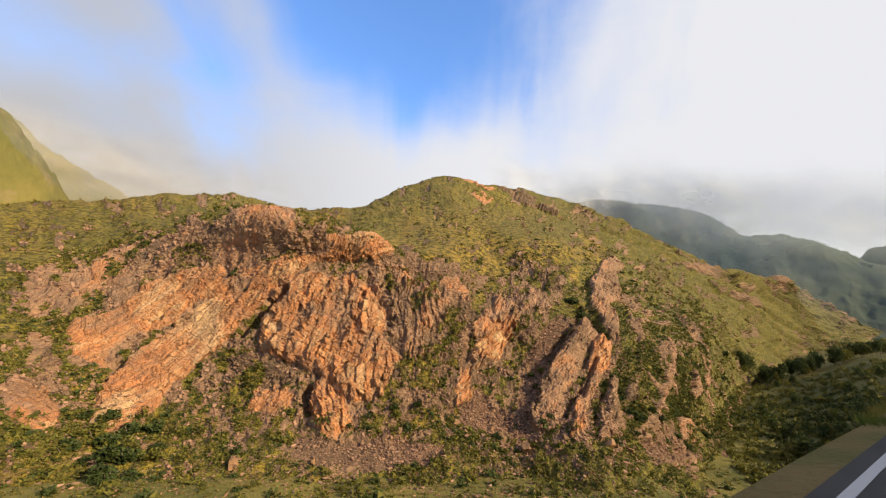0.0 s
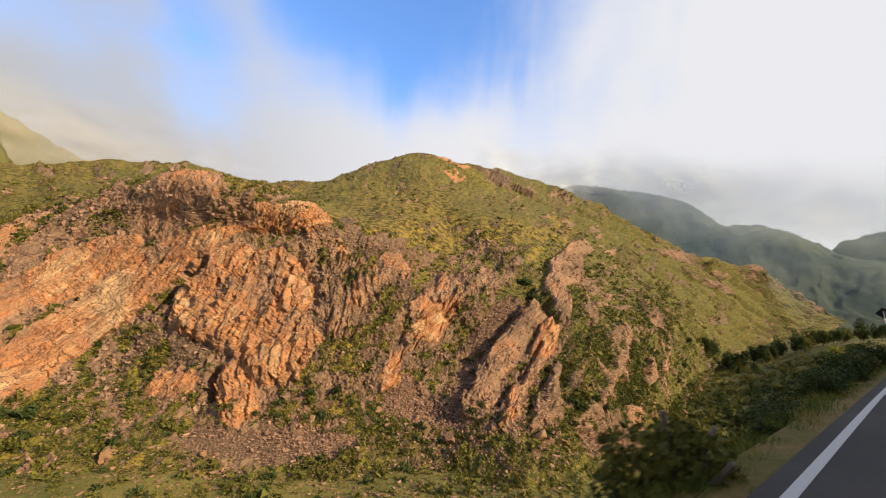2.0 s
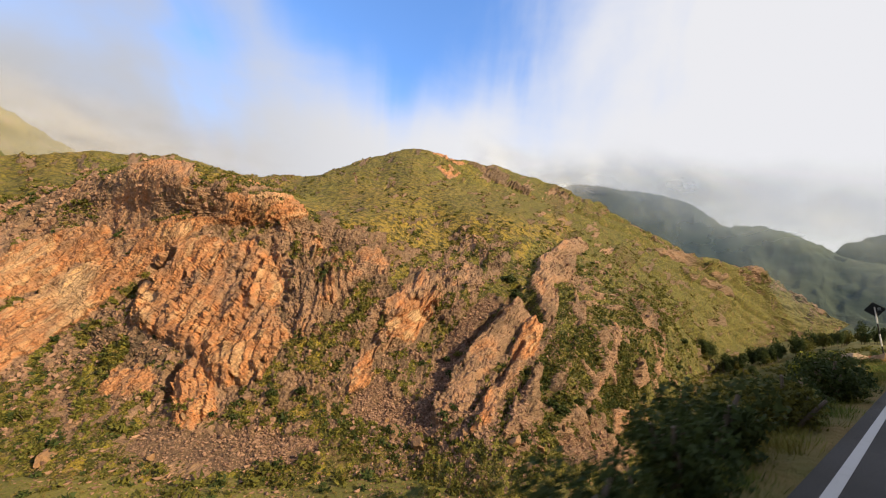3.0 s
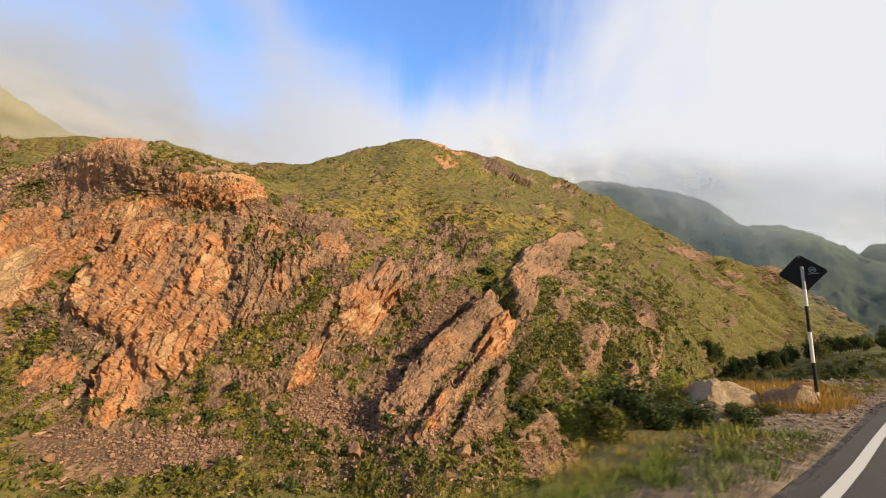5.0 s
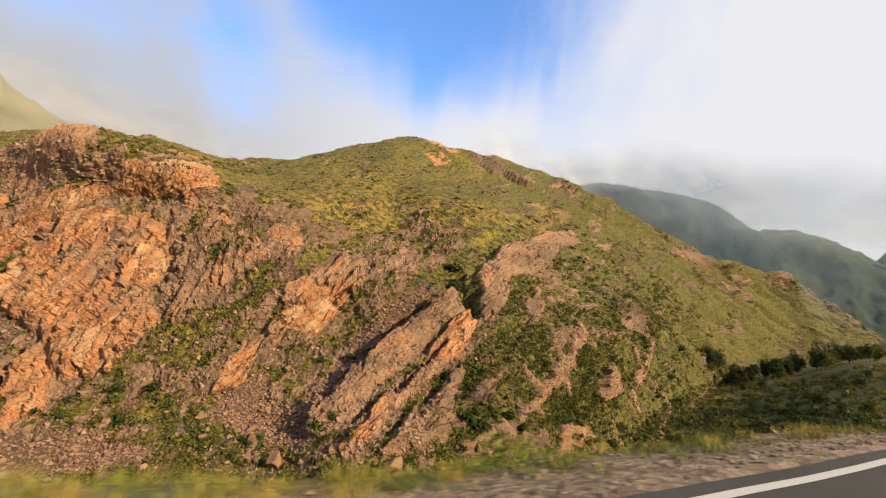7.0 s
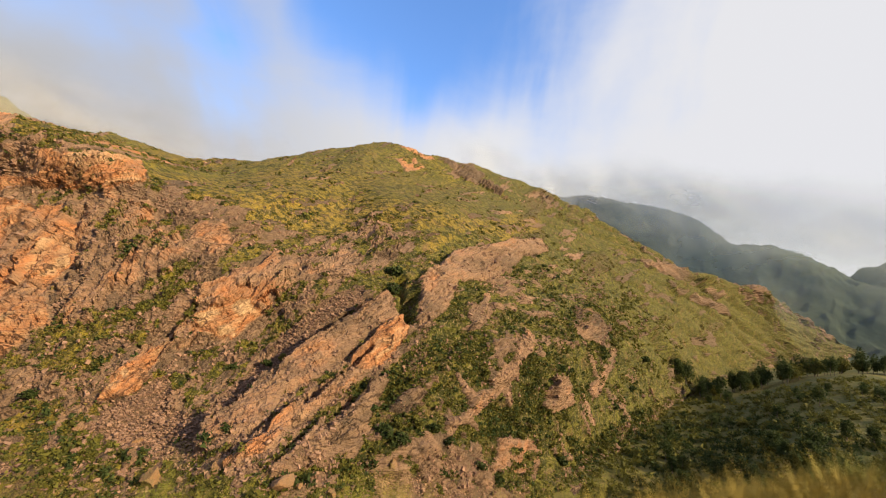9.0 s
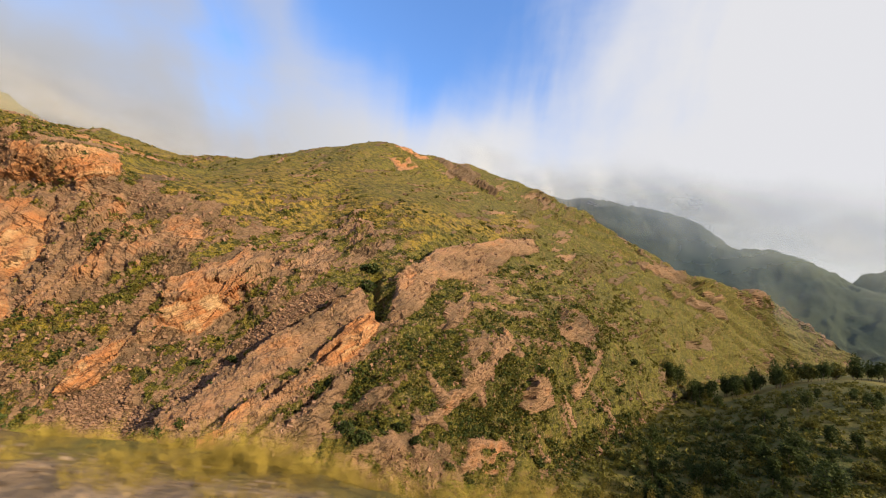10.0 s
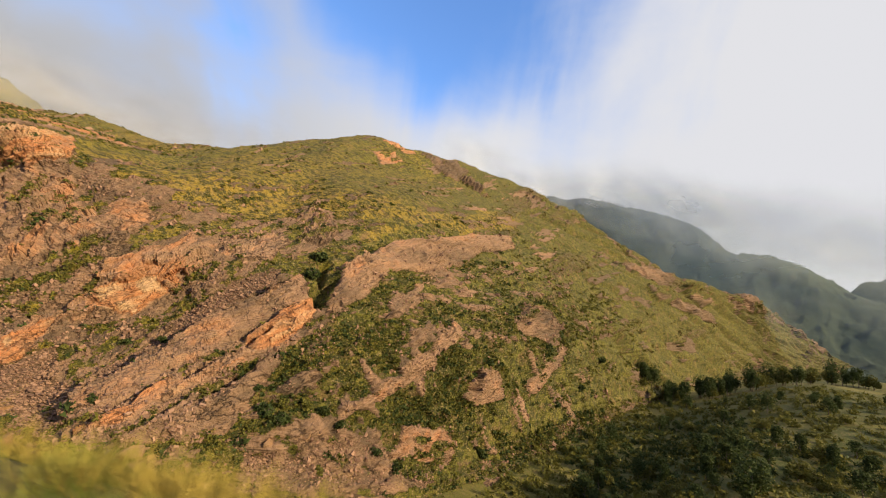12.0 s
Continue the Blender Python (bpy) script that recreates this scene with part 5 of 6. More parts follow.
SHRUB_KINDS = [shrub_kind(500 + k, mat, (1.0, 0.9, 0.8), 520, 0.17) for k, mat in enumerate((LEAF_DARK, LEAF_DARK, LEAF_MID))]
for k, ob in enumerate(SHRUB_KINDS):
    tagged(ob, "dark green leafy bush on the mountainside" if k < 2 else "grey-green leafy bush on the mountainside", "bush", "bushes on the mountainside")
for k, (x, y, z, r) in enumerate(BIG_SHRUBS + BIG_SHRUBS_B + THICKET):
    p = settle_on_hill(x, y, z)
    m = Matrix.LocRotScale(p - Vector((0, 0, 0.3)), Euler((0, 0, k * 1.3)), None)
    src = SHRUB_KINDS[k % 3]
    ob = src if k < 3 else copy_thing(src, m)
    ob.matrix_basis = m @ Matrix.Diagonal((r * 0.8, r * 0.8, r * 0.62, 1))


# ---- trees on the valley floor ----
def tree_kind(seed, height, width, material):
    rng = np.random.default_rng(seed)
    ob = new("tree")
    trunk = bmesh.new()
    at = Vector((0, 0, 0))
    for k in range(4):
        step = Vector((rng.uniform(-0.4, 0.4), rng.uniform(-0.4, 0.4), height * 0.16))
        m = Matrix.Translation(at + step / 2) @ step.to_track_quat("Z", "Y").to_matrix().to_4x4()
        bmesh.ops.create_cone(trunk, cap_ends=True, segments=8, radius1=0.32 - k * 0.06, radius2=0.27 - k * 0.06, depth=step.length, matrix=m)
        for _ in range(2):
            a = rng.uniform(0, 6.28)
            limb = Vector((math.cos(a), math.sin(a), 0.9)) * width * 0.45
            m = Matrix.Translation(at + step + limb / 2) @ limb.to_track_quat("Z", "Y").to_matrix().to_4x4()
            bmesh.ops.create_cone(trunk, cap_ends=True, segments=6, radius1=0.12, radius2=0.04, depth=limb.length, matrix=m)
        at = at + step
    part("trunk", trunk, BARK, ob)
    v, f = leaf_cloud(rng, 1100, (width, width, height * 0.46), 0.55, 16, 0.5)
    v = v + np.array((0, 0, height * 0.56))
    v[:, 2] = np.maximum(v[:, 2], 0.3)
    soup("crown", v, f, material, ob)
    return ob


TREE_KINDS = [tree_kind(600 + k, h, w, mat) for k, (h, w, mat) in enumerate(((15, 5.0, LEAF_DARK), (19, 5.5, LEAF_DARK), (12, 5.5, LEAF_MID), (17, 3.5, LEAF_DARK)))]
for ob in TREE_KINDS:
    tagged(ob, "dark green broad-crowned tree on the valley floor", "tree", "trees on the valley floor")
trng = np.random.default_rng(9)
used = 0
for az, dist, n in ((18, 440, 6), (21, 455, 9), (24, 470, 10), (27, 480, 11), (30, 500, 12), (33, 520, 12), (36, 545, 12), (39, 580, 12), (42, 610, 8)):
    for _ in range(n):
        a, d = az + trng.uniform(-1.6, 1.6), dist + trng.uniform(-22, 22)
        p = Vector((55, 55, 0)) + direction(a, 0) * d
        p.z = drop(p.x, p.y) - 0.2
        s = trng.uniform(0.75, 1.35)
        if p.z > -22 and az < 30:
            continue
        m = Matrix.LocRotScale(p, Euler((0, 0, trng.uniform(0, 6.28))), None)
        src = TREE_KINDS[used % 4]
        ob = src if used < 4 else copy_thing(src, m)
        ob.matrix_basis = m @ Matrix.Diagonal((s, s, s, 1))
        used += 1

for k in range(300):
    a, d = (trng.uniform(24, 66), trng.uniform(110, 440)) if k < 190 else (trng.uniform(34, 62), trng.uniform(110, 260))
    p = Vector((55, 55, 0)) + direction(a, 0) * d
    p.z = drop(p.x, p.y) - 0.2
    s = trng.uniform(0.35, 0.75)
    m = Matrix.LocRotScale(p, Euler((0, 0, trng.uniform(0, 6.28))), None)
    ob = copy_thing(TREE_KINDS[used % 4], m)
    ob.matrix_basis = m @ Matrix.Diagonal((s * 1.2, s * 1.2, s, 1))
    used += 1

# low orchard growth on the fields in front of the trees
frng = np.random.default_rng(15)
spots = []
while len(spots) < 4600:
    a, d = frng.uniform(18, 68), frng.uniform(100, 470)
    p = Vector((55, 55, 0)) + direction(a, 0) * d
    spots.append((p.x, p.y, drop(p.x, p.y), frng.uniform(1.0, 2.6)))
spots = np.array(spots)
n, leaves = len(spots), 34
way = frng.normal(size=(n, leaves, 3))
way[..., 2] = np.abs(way[..., 2])
way /= np.linalg.norm(way, axis=2, keepdims=True)
c = spots[:, None, :3] + way * (spots[:, 3:4] * frng.uniform(0.4, 1.0, (n, leaves)))[..., None]
a = frng.normal(size=(n, leaves, 3)) * 0.35 * spots[:, 3][:, None, None]
b = frng.normal(size=(n, leaves, 3)) * 0.35 * spots[:, 3][:, None, None]
fv = np.stack([c, c + a, c + b], 2).reshape(-1, 3)
tagged(soup_np("field_shrubs", fv, np.arange(len(fv)).reshape(-1, 3), LEAF_MID), "green bushes and crops on the valley fields", "shrubs", kind="stuff")

# grass, scrub and stones on the valley floor below the road
def on_scree(points):
    """Which of the points lie on a heap of scree."""
    hit = np.zeros(len(points), bool)
    for outline in SCREES:
        mid, along, across, ring = bed_frame(outline, outline[0], outline[len(outline) // 2])
        q = points - mid
        hit |= (inside(np.stack([q @ along, q @ across], 1), ring) > -1.0) & (np.abs(q @ np.cross(along, across)) < 10)
    return hit


def floor_growth(name, count, area, sizes, leaves, material, label, seed):
    rng = np.random.default_rng(seed)
    found = []
    while len(found) < count:
        x, y = rng.uniform(area[0], area[1]), rng.uniform(area[2], area[3])
        z = drop(x, y)
        if z < -34:
            found.append((x, y, z, rng.choice(sizes)))
    found = np.array(found)
    found = found[~on_scree(found[:, :3])]
    count = len(found)
    way = rng.normal(size=(count, leaves, 3))
    way[..., 2] = np.abs(way[..., 2])
    way /= np.linalg.norm(way, axis=2, keepdims=True)
    c = found[:, None, :3] + way * (found[:, 3:4] * rng.uniform(0.3, 1.0, (count, leaves)))[..., None]
    a = rng.normal(size=(count, leaves, 3)) * 0.33 * found[:, 3][:, None, None]
    b = rng.normal(size=(count, leaves, 3)) * 0.33 * found[:, 3][:, None, None]
    v = np.stack([c, c + a, c + b], 2).reshape(-1, 3)
    return tagged(soup_np(name, v, np.arange(len(v)).reshape(-1, 3), material), label, "shrubs", kind="stuff")


floor_growth("valley_scrub", 1100, (-190, 130, 75, 230), (0.35, 0.35, 0.5, 0.8, 1.3), 26, LEAF_MID, "low green scrub on the valley floor", 61)
floor_growth("foot_scrub", 380, (-160, 50, 92, 150), (0.5, 0.8, 1.2, 1.8, 2.4), 40, LEAF_MID, "green bushes at the foot of the mountain", 62)
floor_growth("foot_grass", 3000, (-160, 60, 92, 150), (0.2, 0.3, 0.45, 0.6), 24, GRASS_SERE, "dry grass at the foot of the mountain", 63)
floor_growth("dark_scrub", 140, (-160, 130, 92, 210), (0.9, 1.4, 2.0), 60, LEAF_DARK, "dark green bushes on the valley floor", 64)
floor_growth("river_scrub", 700, (150, 260, 250, 360), (1.0, 1.5, 2.2), 40, LEAF_DARK, "dark thicket along the valley bottom", 65)


def floor_stones(count, area, seed):
    """Broken stones lying along the foot of the mountain."""
    rng = np.random.default_rng(seed)
    bm = rock_verts(rng, (1, 0.8, 0.6), 1, 0.7)
    v, f = np.array([q.co[:] for q in bm.verts]), np.array([[q.index for q in face.verts] for face in bm.faces])
    bm.free()
    vs, fs = [], []
    while len(vs) < count:
        x, y = rng.uniform(area[0], area[1]), rng.uniform(area[2], area[3])
        z = drop(x, y)
        if z > -30 or fbm(np.array([[x / 12.0, y / 12.0, 2.0]]), 2, 71)[0] < rng.uniform(-0.5, 0.3):
            continue
        t = rng.uniform(0, 6.28)
        c, n = math.cos(t), math.sin(t)
        size = rng.choice([0.2, 0.3, 0.45, 0.7, 1.1], p=[0.3, 0.3, 0.22, 0.13, 0.05]) * rng.uniform(0.7, 1.3, 3)
        fs.append(f + len(v) * len(vs))
        vs.append(v * size @ np.array(((c, n, 0), (-n, c, 0), (0, 0, 1))) + np.array((x, y, z + 0.1)))
    ob = soup_np("foot_stones", np.concatenate(vs), np.concatenate(fs), SCREE_STONE)
    return tagged(ob, "broken brown stones along the mountain foot", "scree", kind="stuff")


floor_stones(4200, (-150, 70, 95, 165), 66)

# ---- the verge: grass, bushes, stones ----
def on_verge(s, d):
    return road_place(s, d, float(verge_height(np.array([s]), np.array([d]))[0]))


def tufts(name, spots, material, label, seed, blades=60):
    """Grass tufts as single blades: spots of (s, d, height, spread)."""
    rng = np.random.default_rng(seed)
    base = np.array([on_verge(s, d)[:] for s, d, h, w in spots])
    h = np.array([q[2] for q in spots])
    w = np.array([q[3] for q in spots])
    n = len(spots)
    ang = rng.uniform(0, 6.28, (n, blades))
    rad = rng.uniform(0, 1, (n, blades)) ** 0.7 * w[:, None]
    root = base[:, None] + np.stack([np.cos(ang) * rad, np.sin(ang) * rad, np.full_like(rad, -0.04)], -1)
    lean = np.stack([np.cos(ang) * 0.45, np.sin(ang) * 0.45, np.ones_like(ang)], -1) + rng.normal(size=(n, blades, 3)) * 0.22
    tip = root + lean * (h[:, None] * rng.uniform(0.5, 1.15, (n, blades)))[..., None]
    mid = root * 0.45 + tip * 0.55 - np.array((0, 0, 0.02))
    side = np.stack([-np.sin(ang), np.cos(ang), np.zeros_like(ang)], -1) * (0.003 + 0.006 * h[:, None, None])
    side = side + rng.normal(size=side.shape) * 0.003
    v = np.stack([root - side, root + side, mid + side * 0.7, mid - side * 0.7, tip + lean * 0.02], 2).reshape(-1, 3)
    k = np.arange(n * blades)[:, None] * 5
    t = np.concatenate([k + np.array((0, 1, 2)), k + np.array((0, 2, 3)), k + np.array((3, 2, 4))], 1).reshape(-1, 3)
    ob = soup_np(name, v, t, material)
    return tagged(ob, label, "grass", kind="stuff")


vr = np.random.default_rng(33)
dry, green, gold = [], [], []
for _ in range(3600):
    s = vr.uniform(50, 100)
    w = float(verge_width(s))
    bench = 66 < s < 79
    d = vr.uniform(1.6, w + 6) if bench else vr.uniform(0.9 + max(0.0, float(edge_shift(s))), w + 5)
    patch = float(fbm(np.array([[s / 5.0, d / 3.0, 1.0]]), 2, 44)[0])
    if bench and d < w + 0.5 and patch < 0.18:
        continue
    big = vr.uniform(0.08, 0.24) if 66 < s < 79 else vr.uniform(0.05, 0.16)
    (dry if patch + vr.uniform(-0.3, 0.3) > -0.05 else green).append((s, d, big, vr.uniform(0.1, 0.28)))
for _ in range(1500):
    s = vr.uniform(5, 66)
    green.append((s, vr.uniform(0.42, 1.6), vr.uniform(0.06, 0.18), vr.uniform(0.1, 0.3)))
for _ in range(260):
    s = vr.uniform(66, 98)
    dry.append((s, vr.uniform(1.4, 2.6), vr.uniform(0.05, 0.15), vr.uniform(0.08, 0.2)))
for _ in range(4200):
    s = vr.uniform(98, 168)
    d = max(float(verge_width(s)) + vr.uniform(-0.8, 2.2), float(edge_shift(s)) + 0.6)
    lush = float(fbm(np.array([[s / 4.0, d / 3.0, 4.0]]), 2, 45)[0])
    (green if lush > 0.25 else dry).append((s, d, vr.uniform(0.05, 0.17), vr.uniform(0.1, 0.22)))
for _ in range(800):
    s = vr.uniform(68.5, 76)
    d = vr.uniform(1.0, 4.6 if s < 78 else 2.6)
    if float(fbm(np.array([[s / 2.5, d / 1.5, 7.0]]), 2, 48)[0]) > -0.25:
        gold.append((s, d, vr.uniform(0.08, 0.26), vr.uniform(0.1, 0.28)))
for _ in range(420):
    s = vr.uniform(98, 165)
    d = vr.uniform(1.9, 8.0)
    if edge_shift(s) + 0.5 < d < verge_width(s):
        dry.append((s, d, vr.uniform(0.04, 0.14), vr.uniform(0.05, 0.15)))
tall = []
for _ in range(1500):
    s = vr.uniform(79, 160)
    clump = float(fbm(np.array([[s / 6.0, 0.5, 2.0]]), 2, 46)[0])
    tall.append((s, float(verge_width(s)) + vr.uniform(0.2, 2.4), vr.uniform(0.16, 0.34) * (1.0 + 0.7 * max(clump, -0.6)), vr.uniform(0.15, 0.4)))
for _ in range(420):
    s = vr.choice([vr.uniform(100, 108), vr.uniform(111, 117), vr.uniform(126, 134)])
    tall.append((s, float(verge_width(s)) + vr.uniform(-0.2, 1.0), vr.uniform(0.2, 0.36), vr.uniform(0.2, 0.4)))
tufts("tall_grass", tall, GRASS_DRY, "tall yellow-green grass at the edge of the embankment", 37, 45)
tufts("golden_grass", gold, GRASS_GOLD, "orange-gold dry grass behind the road sign", 36)
tufts("dry_grass", dry, GRASS_DRY, "golden dry grass along the road verge", 34)
tufts("green_grass", green, GRASS_GREEN, "green grass tufts along the road verge", 35)

VERGE_KINDS = [shrub_kind(700 + k, mat, (0.9, 0.8, 0.7), 2600, 0.045) for k, mat in enumerate((LEAF_MID, LEAF_LIT, LEAF_DARK))]
for ob, text in zip(VERGE_KINDS, ("green leafy bush on the road verge", "bright yellow-green bush on the road verge", "dark leafy bush on the embankment")):
    tagged(ob, text, "bush", "bushes along the verge")
VERGE_BUSHES = [(66.7, 4.2, 1.35, 1), (66.8, 1.7, 0.4, 2), (66.0, 2.2, 0.5, 2), (67.4, 2.0, 0.35, 0), (65.2, 2.4, 0.5, 2), (64.2, 2.8, 0.6, 0), (63.3, 3.2, 0.7, 2), (67.9, 1.6, 0.3, 0), (65.4, 3.2, 0.85, 2), (61.7, 2.6, 0.8, 2), (65.6, 4.9, 1.3, 1), (68.4, 3.7, 0.7, 1), (66.8, 2.7, 0.55, 0), (63.4, 3.3, 0.9, 0), (60.2, 3.0, 0.9, 1), (58.8, 3.4, 1.0, 0), (83.9, 2.2, 0.85, 1), (85.0, 2.3, 0.7, 1), (104.6, 2.2, 0.4, 1)]
VERGE_BUSHES += [(130.8, 2.6, 0.7, 1), (132.0, 2.9, 0.95, 0), (140.2, 4.6, 0.9, 0), (139.3, 4.4, 0.8, 1), (144, 5.2, 1.0, 0), (148, 5.5, 1.2, 1), (113.2, 2.5, 0.55, 1), (114.2, 2.2, 0.45, 1), (112.4, 3.2, 0.6, 0), (141.4, 3.8, 0.6, 1), (142.4, 4.4, 0.8, 0), (66.6, 5.2, 1.1, 0), (65.2, 4.4, 0.9, 1), (62.6, 4.0, 0.9, 2), (60.9, 4.2, 1.0, 2)]
VERGE_MORE = [(10 + 1.35 * k, 0.85 + 0.2 * (k % 3), 0.45 + 0.13 * (k * 7 % 5), 2 if k % 4 else 0) for k in range(31)] + [(20 + 1.9 * k, 1.05 + 0.25 * (k % 3), 0.75, 2) for k in range(16)]
for k, (s, d, r, kind) in enumerate(VERGE_BUSHES + VERGE_MORE):
    m = Matrix.LocRotScale(on_verge(s, d) - Vector((0, 0, 0.08)), Euler((0, 0, k * 2.1)), None)
    seen = [q[3] for q in (VERGE_BUSHES + VERGE_MORE)[:k]]
    ob = VERGE_KINDS[kind] if kind not in seen else copy_thing(VERGE_KINDS[kind], m)
    ob.matrix_basis = m @ Matrix.Diagonal((r, r, r, 1))


def gravel_stones(count, seed):
    rng = np.random.default_rng(seed)
    base = []
    for _ in range(4):
        bm = rock_verts(rng, (1, 0.7, 0.42), 1, 0.75)
        base.append((np.array([v.co[:] for v in bm.verts]), np.array([[v.index for v in f.verts] for f in bm.faces])))
        bm.free()
    vs, fs, off = [], [], 0
    for _ in range(count):
        s = rng.uniform(64, 80) if rng.uniform() < 0.7 else rng.uniform(80, 112)
        bench = 66 < s < 79
        d = rng.uniform(0.45, 6.5) if bench else rng.uniform(0.4, 1.7) if s < 98 else rng.uniform(edge_shift(s) + 0.4, max(verge_width(s) - 0.3, edge_shift(s) + 0.9))
        size = rng.choice([0.02, 0.035, 0.055, 0.09, 0.16], p=[0.36, 0.32, 0.21, 0.09, 0.02] if bench and d > 1.9 else [0.62, 0.30, 0.08, 0.0, 0.0]) * rng.uniform(0.7, 1.3)
        v, f = base[rng.integers(0, 4)]
        t = rng.uniform(0, 6.28)
        c, n = math.cos(t), math.sin(t)
        vs.append(v @ np.array(((c, n, 0), (-n, c, 0), (0, 0, 1))) * size + np.array(on_verge(s, d)) + np.array((0, 0, size * 0.25)))
        fs.append(f + off)
        off += len(v)
    ob = soup_np("gravel", np.concatenate(vs), np.concatenate(fs), SCREE_GREY)
    return tagged(ob, "loose grey and brown stones on the verge", "gravel", kind="stuff")


def grey_stone_material():
    m = Mat("loose_stone", 0.95)
    k = m.mix(m.island(), (0.10, 0.07, 0.05), (0.34, 0.25, 0.18))
    m.bump(m.noise(30, 4, 0.7), 0.01)
    return m.colour(k)


SCREE_GREY = grey_stone_material()
gravel_stones(15000, 55)

boulder((50.25, 55.2, -0.55), 1.0, STONE_PALE, "large pale tan rock slab on the road verge", 801, 0.7)
boulder((48.6, 55.2, -1.0), 0.9, STONE_PALE, "pale tan rock on the road verge", 802, 0.6)
boulder((51.3, 56.3, -0.55), 0.28, STONE_PALE, "small pale rock at the foot of the sign", 803, 0.7)
boulder((52.85, 58.45, -0.62), 0.42, STONE_RED, "orange-red rock lying on the verge", 804, 0.55)
boulder((52.95, 59.4, -1.0), 0.22, STONE_RED, "small reddish rock lying on the verge", 805, 0.5)
boulder((52.5, 63.2, -1.75), 0.5, STONE, "pinkish rock at the edge of the verge", 806, 0.8)
boulder((54.3, 61.3, -1.05), 0.25, STONE_PALE, "grey broken rock on the verge", 807, 0.7)
boulder((51.6, 61.0, -1.1), 0.2, STONE_PALE, "grey broken rock on the verge", 808, 0.7)


# ---- dead stump ----
def dead_stump(place):
    ob = thing("dead_stump", place, "bare dead woody stump with a broken branch", "stump")
    rng = np.random.default_rng(5)

    def stick(name, pts, r0, r1):
        bm = bmesh.new()
        for k in range(len(pts) - 1):
            a, b = Vector(pts[k]), Vector(pts[k + 1])
            u0, u1 = k / (len(pts) - 1), (k + 1) / (len(pts) - 1)
            m = Matrix.Translation((a + b) / 2) @ (b - a).to_track_quat("Z", "Y").to_matrix().to_4x4()
            bmesh.ops.create_cone(bm, cap_ends=True, segments=7, radius1=r0 + (r1 - r0) * u0, radius2=r0 + (r1 - r0) * u1, depth=(b - a).length * 1.08, matrix=m)
        for v in bm.verts:
            v.co += Vector(rng.normal(size=3) * 0.004)
        part(name, bm, BARK, ob)

    stick("stem", [(0, 0, -0.1), (0.01, 0.0, 0.15), (0.02, 0.01, 0.32), (0.0, 0.02, 0.5)], 0.035, 0.018)
    stick("branch", [(0, 0, 0.02), (-0.2, 0.02, 0.12), (-0.42, 0.05, 0.26)], 0.02, 0.009)
    stick("root", [(0, 0, 0.05), (0.06, -0.05, -0.02), (0.1, -0.1, -0.08)], 0.03, 0.02)
    stick("root", [(0, 0, 0.05), (-0.08, -0.04, -0.02), (-0.13, -0.09, -0.08)], 0.03, 0.018)


dead_stump((53.23, 60.7, -1.0))


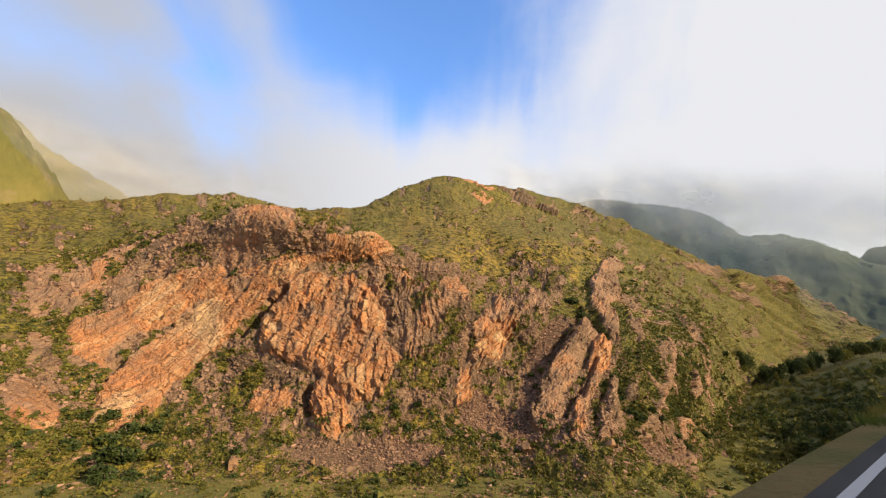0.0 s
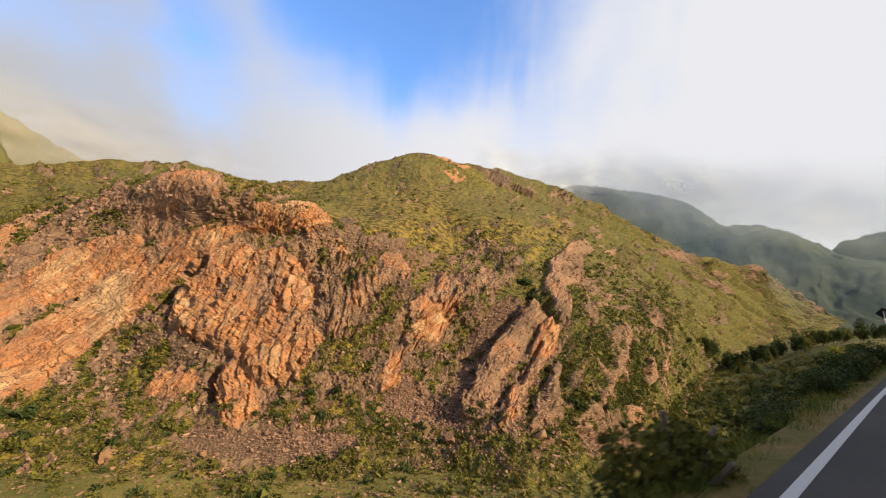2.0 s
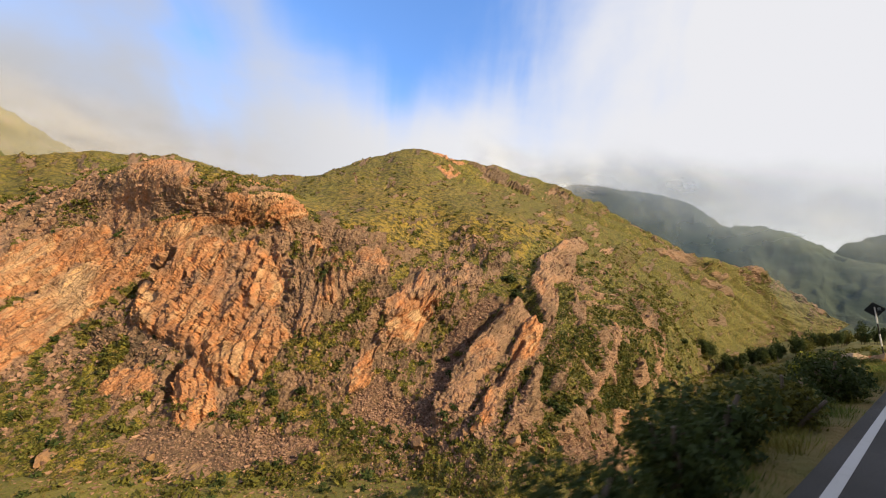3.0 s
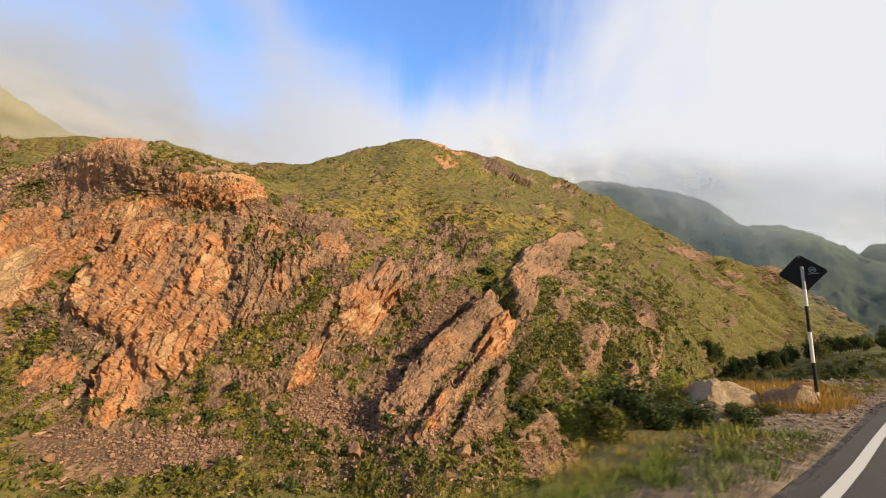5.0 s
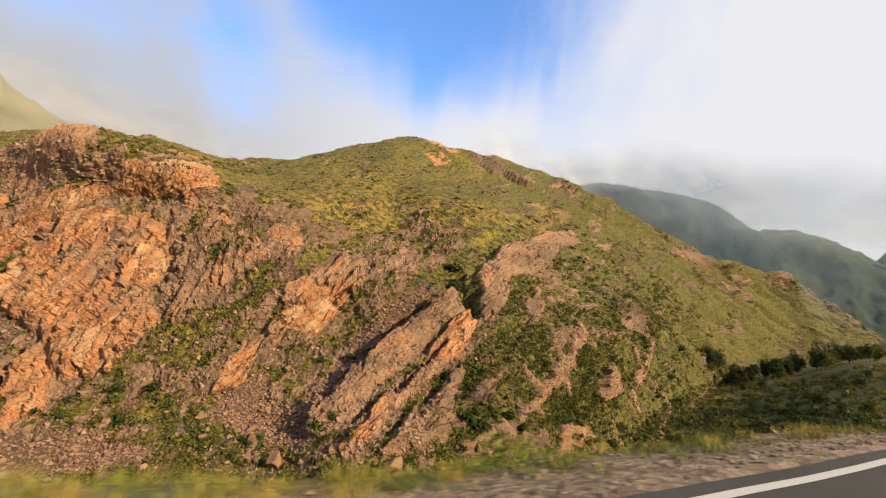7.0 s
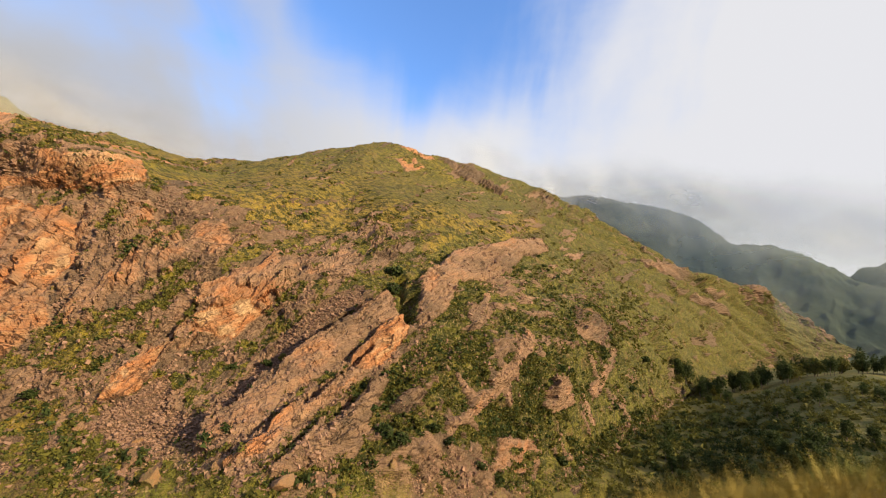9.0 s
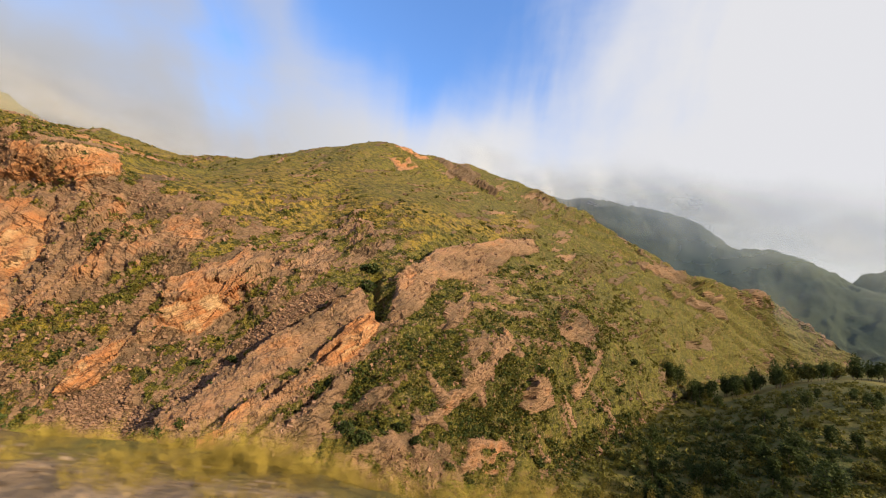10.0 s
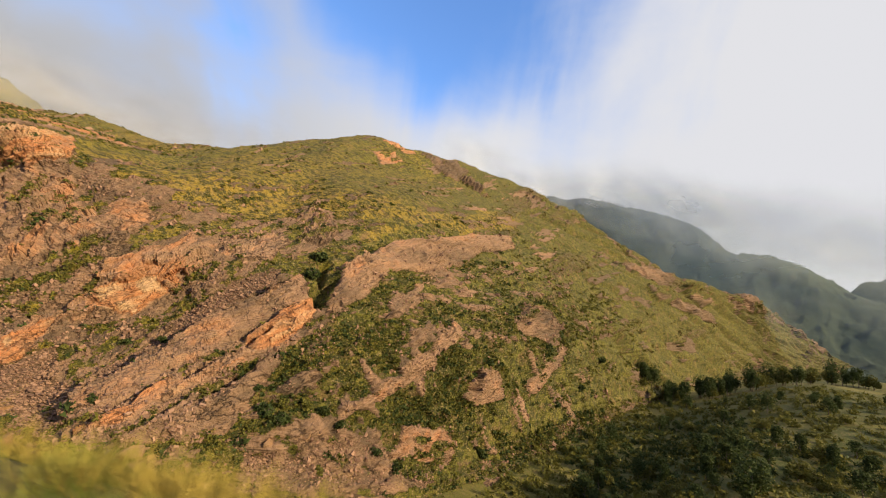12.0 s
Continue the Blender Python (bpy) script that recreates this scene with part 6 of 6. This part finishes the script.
# ---- road sign, seen from its back ----
def road_sign():
    base = Vector((51.84, 56.69, -0.62))
    head = Vector((51.83, 57.04, 2.56))
    ob = thing("road_sign", base, "yellow curve sign with black back on banded post", "road sign")
    black = paint_material("black_paint", (0.012, 0.014, 0.014), 0.15, 0.45, (0.05, 0.05, 0.05))
    white = paint_material("white_paint", (0.75, 0.73, 0.68), 0.4, 0.55, (0.35, 0.28, 0.2))
    yellow = paint_material("sign_yellow", (0.90, 0.42, 0.01), 0.05, 0.4, (0.6, 0.3, 0.02))
    steel = paint_material("bare_steel", (0.42, 0.42, 0.41), 0.3, 0.45, (0.25, 0.22, 0.2))
    mark = paint_material("grey_print", (0.33, 0.36, 0.36), 0.3, 0.6, (0.1, 0.1, 0.1))
    way = (head - base).normalized()

    def at(z):
        return way * ((z - base.z) / way.z)

    def tube(name, z0, z1, r, material, label=""):
        bm = bmesh.new()
        a, b = at(z0), at(z1)
        m = Matrix.Translation((a + b) / 2) @ (b - a).to_track_quat("Z", "Y").to_matrix().to_4x4()
        bmesh.ops.create_cone(bm, cap_ends=True, segments=16, radius1=r, radius2=r, depth=(b - a).length, matrix=m)
        return part(name, bm, material, ob, label)

    bands = [(-0.75, -0.42, white), (-0.42, 0.27, black), (0.27, 1.02, white), (1.02, 1.68, black), (1.68, 2.12, white)]
    for z0, z1, mat in bands:
        tube("post_band", z0, z1, 0.038, mat, "black painted band" if mat is black else "white painted band")
    tube("bracket", 2.12, 2.72, 0.036, steel, "bare steel post top")
    # the plate: its front looks along the road
    front = Vector((0.56, 0.83, 0.0)).normalized()
    across = Vector((0.83, -0.56, 0.0)).normalized()
    turn = Matrix((across.to_4d(), Vector((0, 0, 1)).to_4d(), front.to_4d(), Vector((0, 0, 0, 1)))).transposed()
    turn.col[3] = (*(head - base + front * 0.055), 1)
    for row in range(3):
        turn[3][row] = 0
    turn = turn @ pose(0, 0, 0, 0, 0, 45 + 8)

    def plate(name, half, z0, z1, material, parent, label=""):
        bm = bmesh.new()
        bmesh.ops.create_cube(bm, size=1.0, matrix=turn @ Matrix.Translation((0, 0, (z0 + z1) / 2)) @ Matrix.Diagonal((half * 2, half * 2, z1 - z0, 1)))
        corners = [e for e in bm.edges if abs((e.verts[0].co - e.verts[1].co).dot(front)) > 0.8 * (z1 - z0)]
        bmesh.ops.bevel(bm, geom=corners, offset=0.035, segments=4, affect="EDGES")
        return part(name, bm, material, parent, label)

    back = plate("plate", 0.355, -0.006, 0.0, black, ob, "black painted sign back")
    plate("face", 0.355, 0.0005, 0.003, black, back, "black border line")
    plate("face", 0.335, 0.0032, 0.005, yellow, back, "yellow reflective face")
    # curved arrow, on the face
    bm = bmesh.new()
    mid = [(-0.10, -0.24), (-0.06, -0.14), (0.0, -0.05), (0.05, 0.02), (0.05, 0.12)]
    inner = turn @ pose(0, 0, 0, 0, 0, -45)
    left, right = [], []
    for i, (x, y) in enumerate(mid):
        x0, y0 = mid[max(0, i - 1)]
        x1, y1 = mid[min(len(mid) - 1, i + 1)]
        d = Vector((x1 - x0, y1 - y0)).normalized()
        left.append((x - d.y * 0.033, y + d.x * 0.033))
        right.append((x + d.y * 0.033, y - d.x * 0.033))
    outline = left + [(-0.045, 0.12), (0.05, 0.29), (0.145, 0.12)] + right[::-1]
    bm.faces.new([bm.verts.new(inner @ Vector((x, y, 0.0065))) for x, y in outline])
    bmesh.ops.triangulate(bm, faces=bm.faces[:])
    part("arrow", bm, black, back, "black curved arrow")
    # round emblem and a bar of small writing on the back
    bm = bmesh.new()
    ring = inner @ Matrix.Translation((0.20, 0.06, -0.009))
    for k in range(28):
        a0, a1 = k / 28 * 6.2832, (k + 1) / 28 * 6.2832
        q = [bm.verts.new(ring @ Vector((math.cos(a) * r, math.sin(a) * r, 0))) for a, r in ((a0, 0.075), (a1, 0.075), (a1, 0.062), (a0, 0.062))]
        bm.faces.new(q)
    for k in range(4):
        x = -0.045 + k * 0.024
        bm.faces.new([bm.verts.new(ring @ Vector((px, py, 0))) for px, py in ((x, -0.025), (x + 0.016, -0.025), (x + 0.02, 0.025), (x + 0.004, 0.025))])
    part("emblem", bm, mark, back, "grey round printed emblem")
    bm = bmesh.new()
    for k in range(7):
        x = 0.10 + k * 0.03
        bm.faces.new([bm.verts.new(inner @ Vector((px, py, -0.009))) for px, py in ((x, -0.055), (x + 0.022, -0.055), (x + 0.022, -0.035), (x, -0.035))])
    part("print_bar", bm, mark, back, "grey bar of small print")
    for u in (-0.43, 0.43):
        bm = bmesh.new()
        bmesh.ops.create_cone(bm, cap_ends=True, segments=10, radius1=0.014, radius2=0.014, depth=0.02, matrix=inner @ Matrix.Translation((0, u, -0.012)))
        part("bolt", bm, steel, back, "steel bolt")


road_sign()
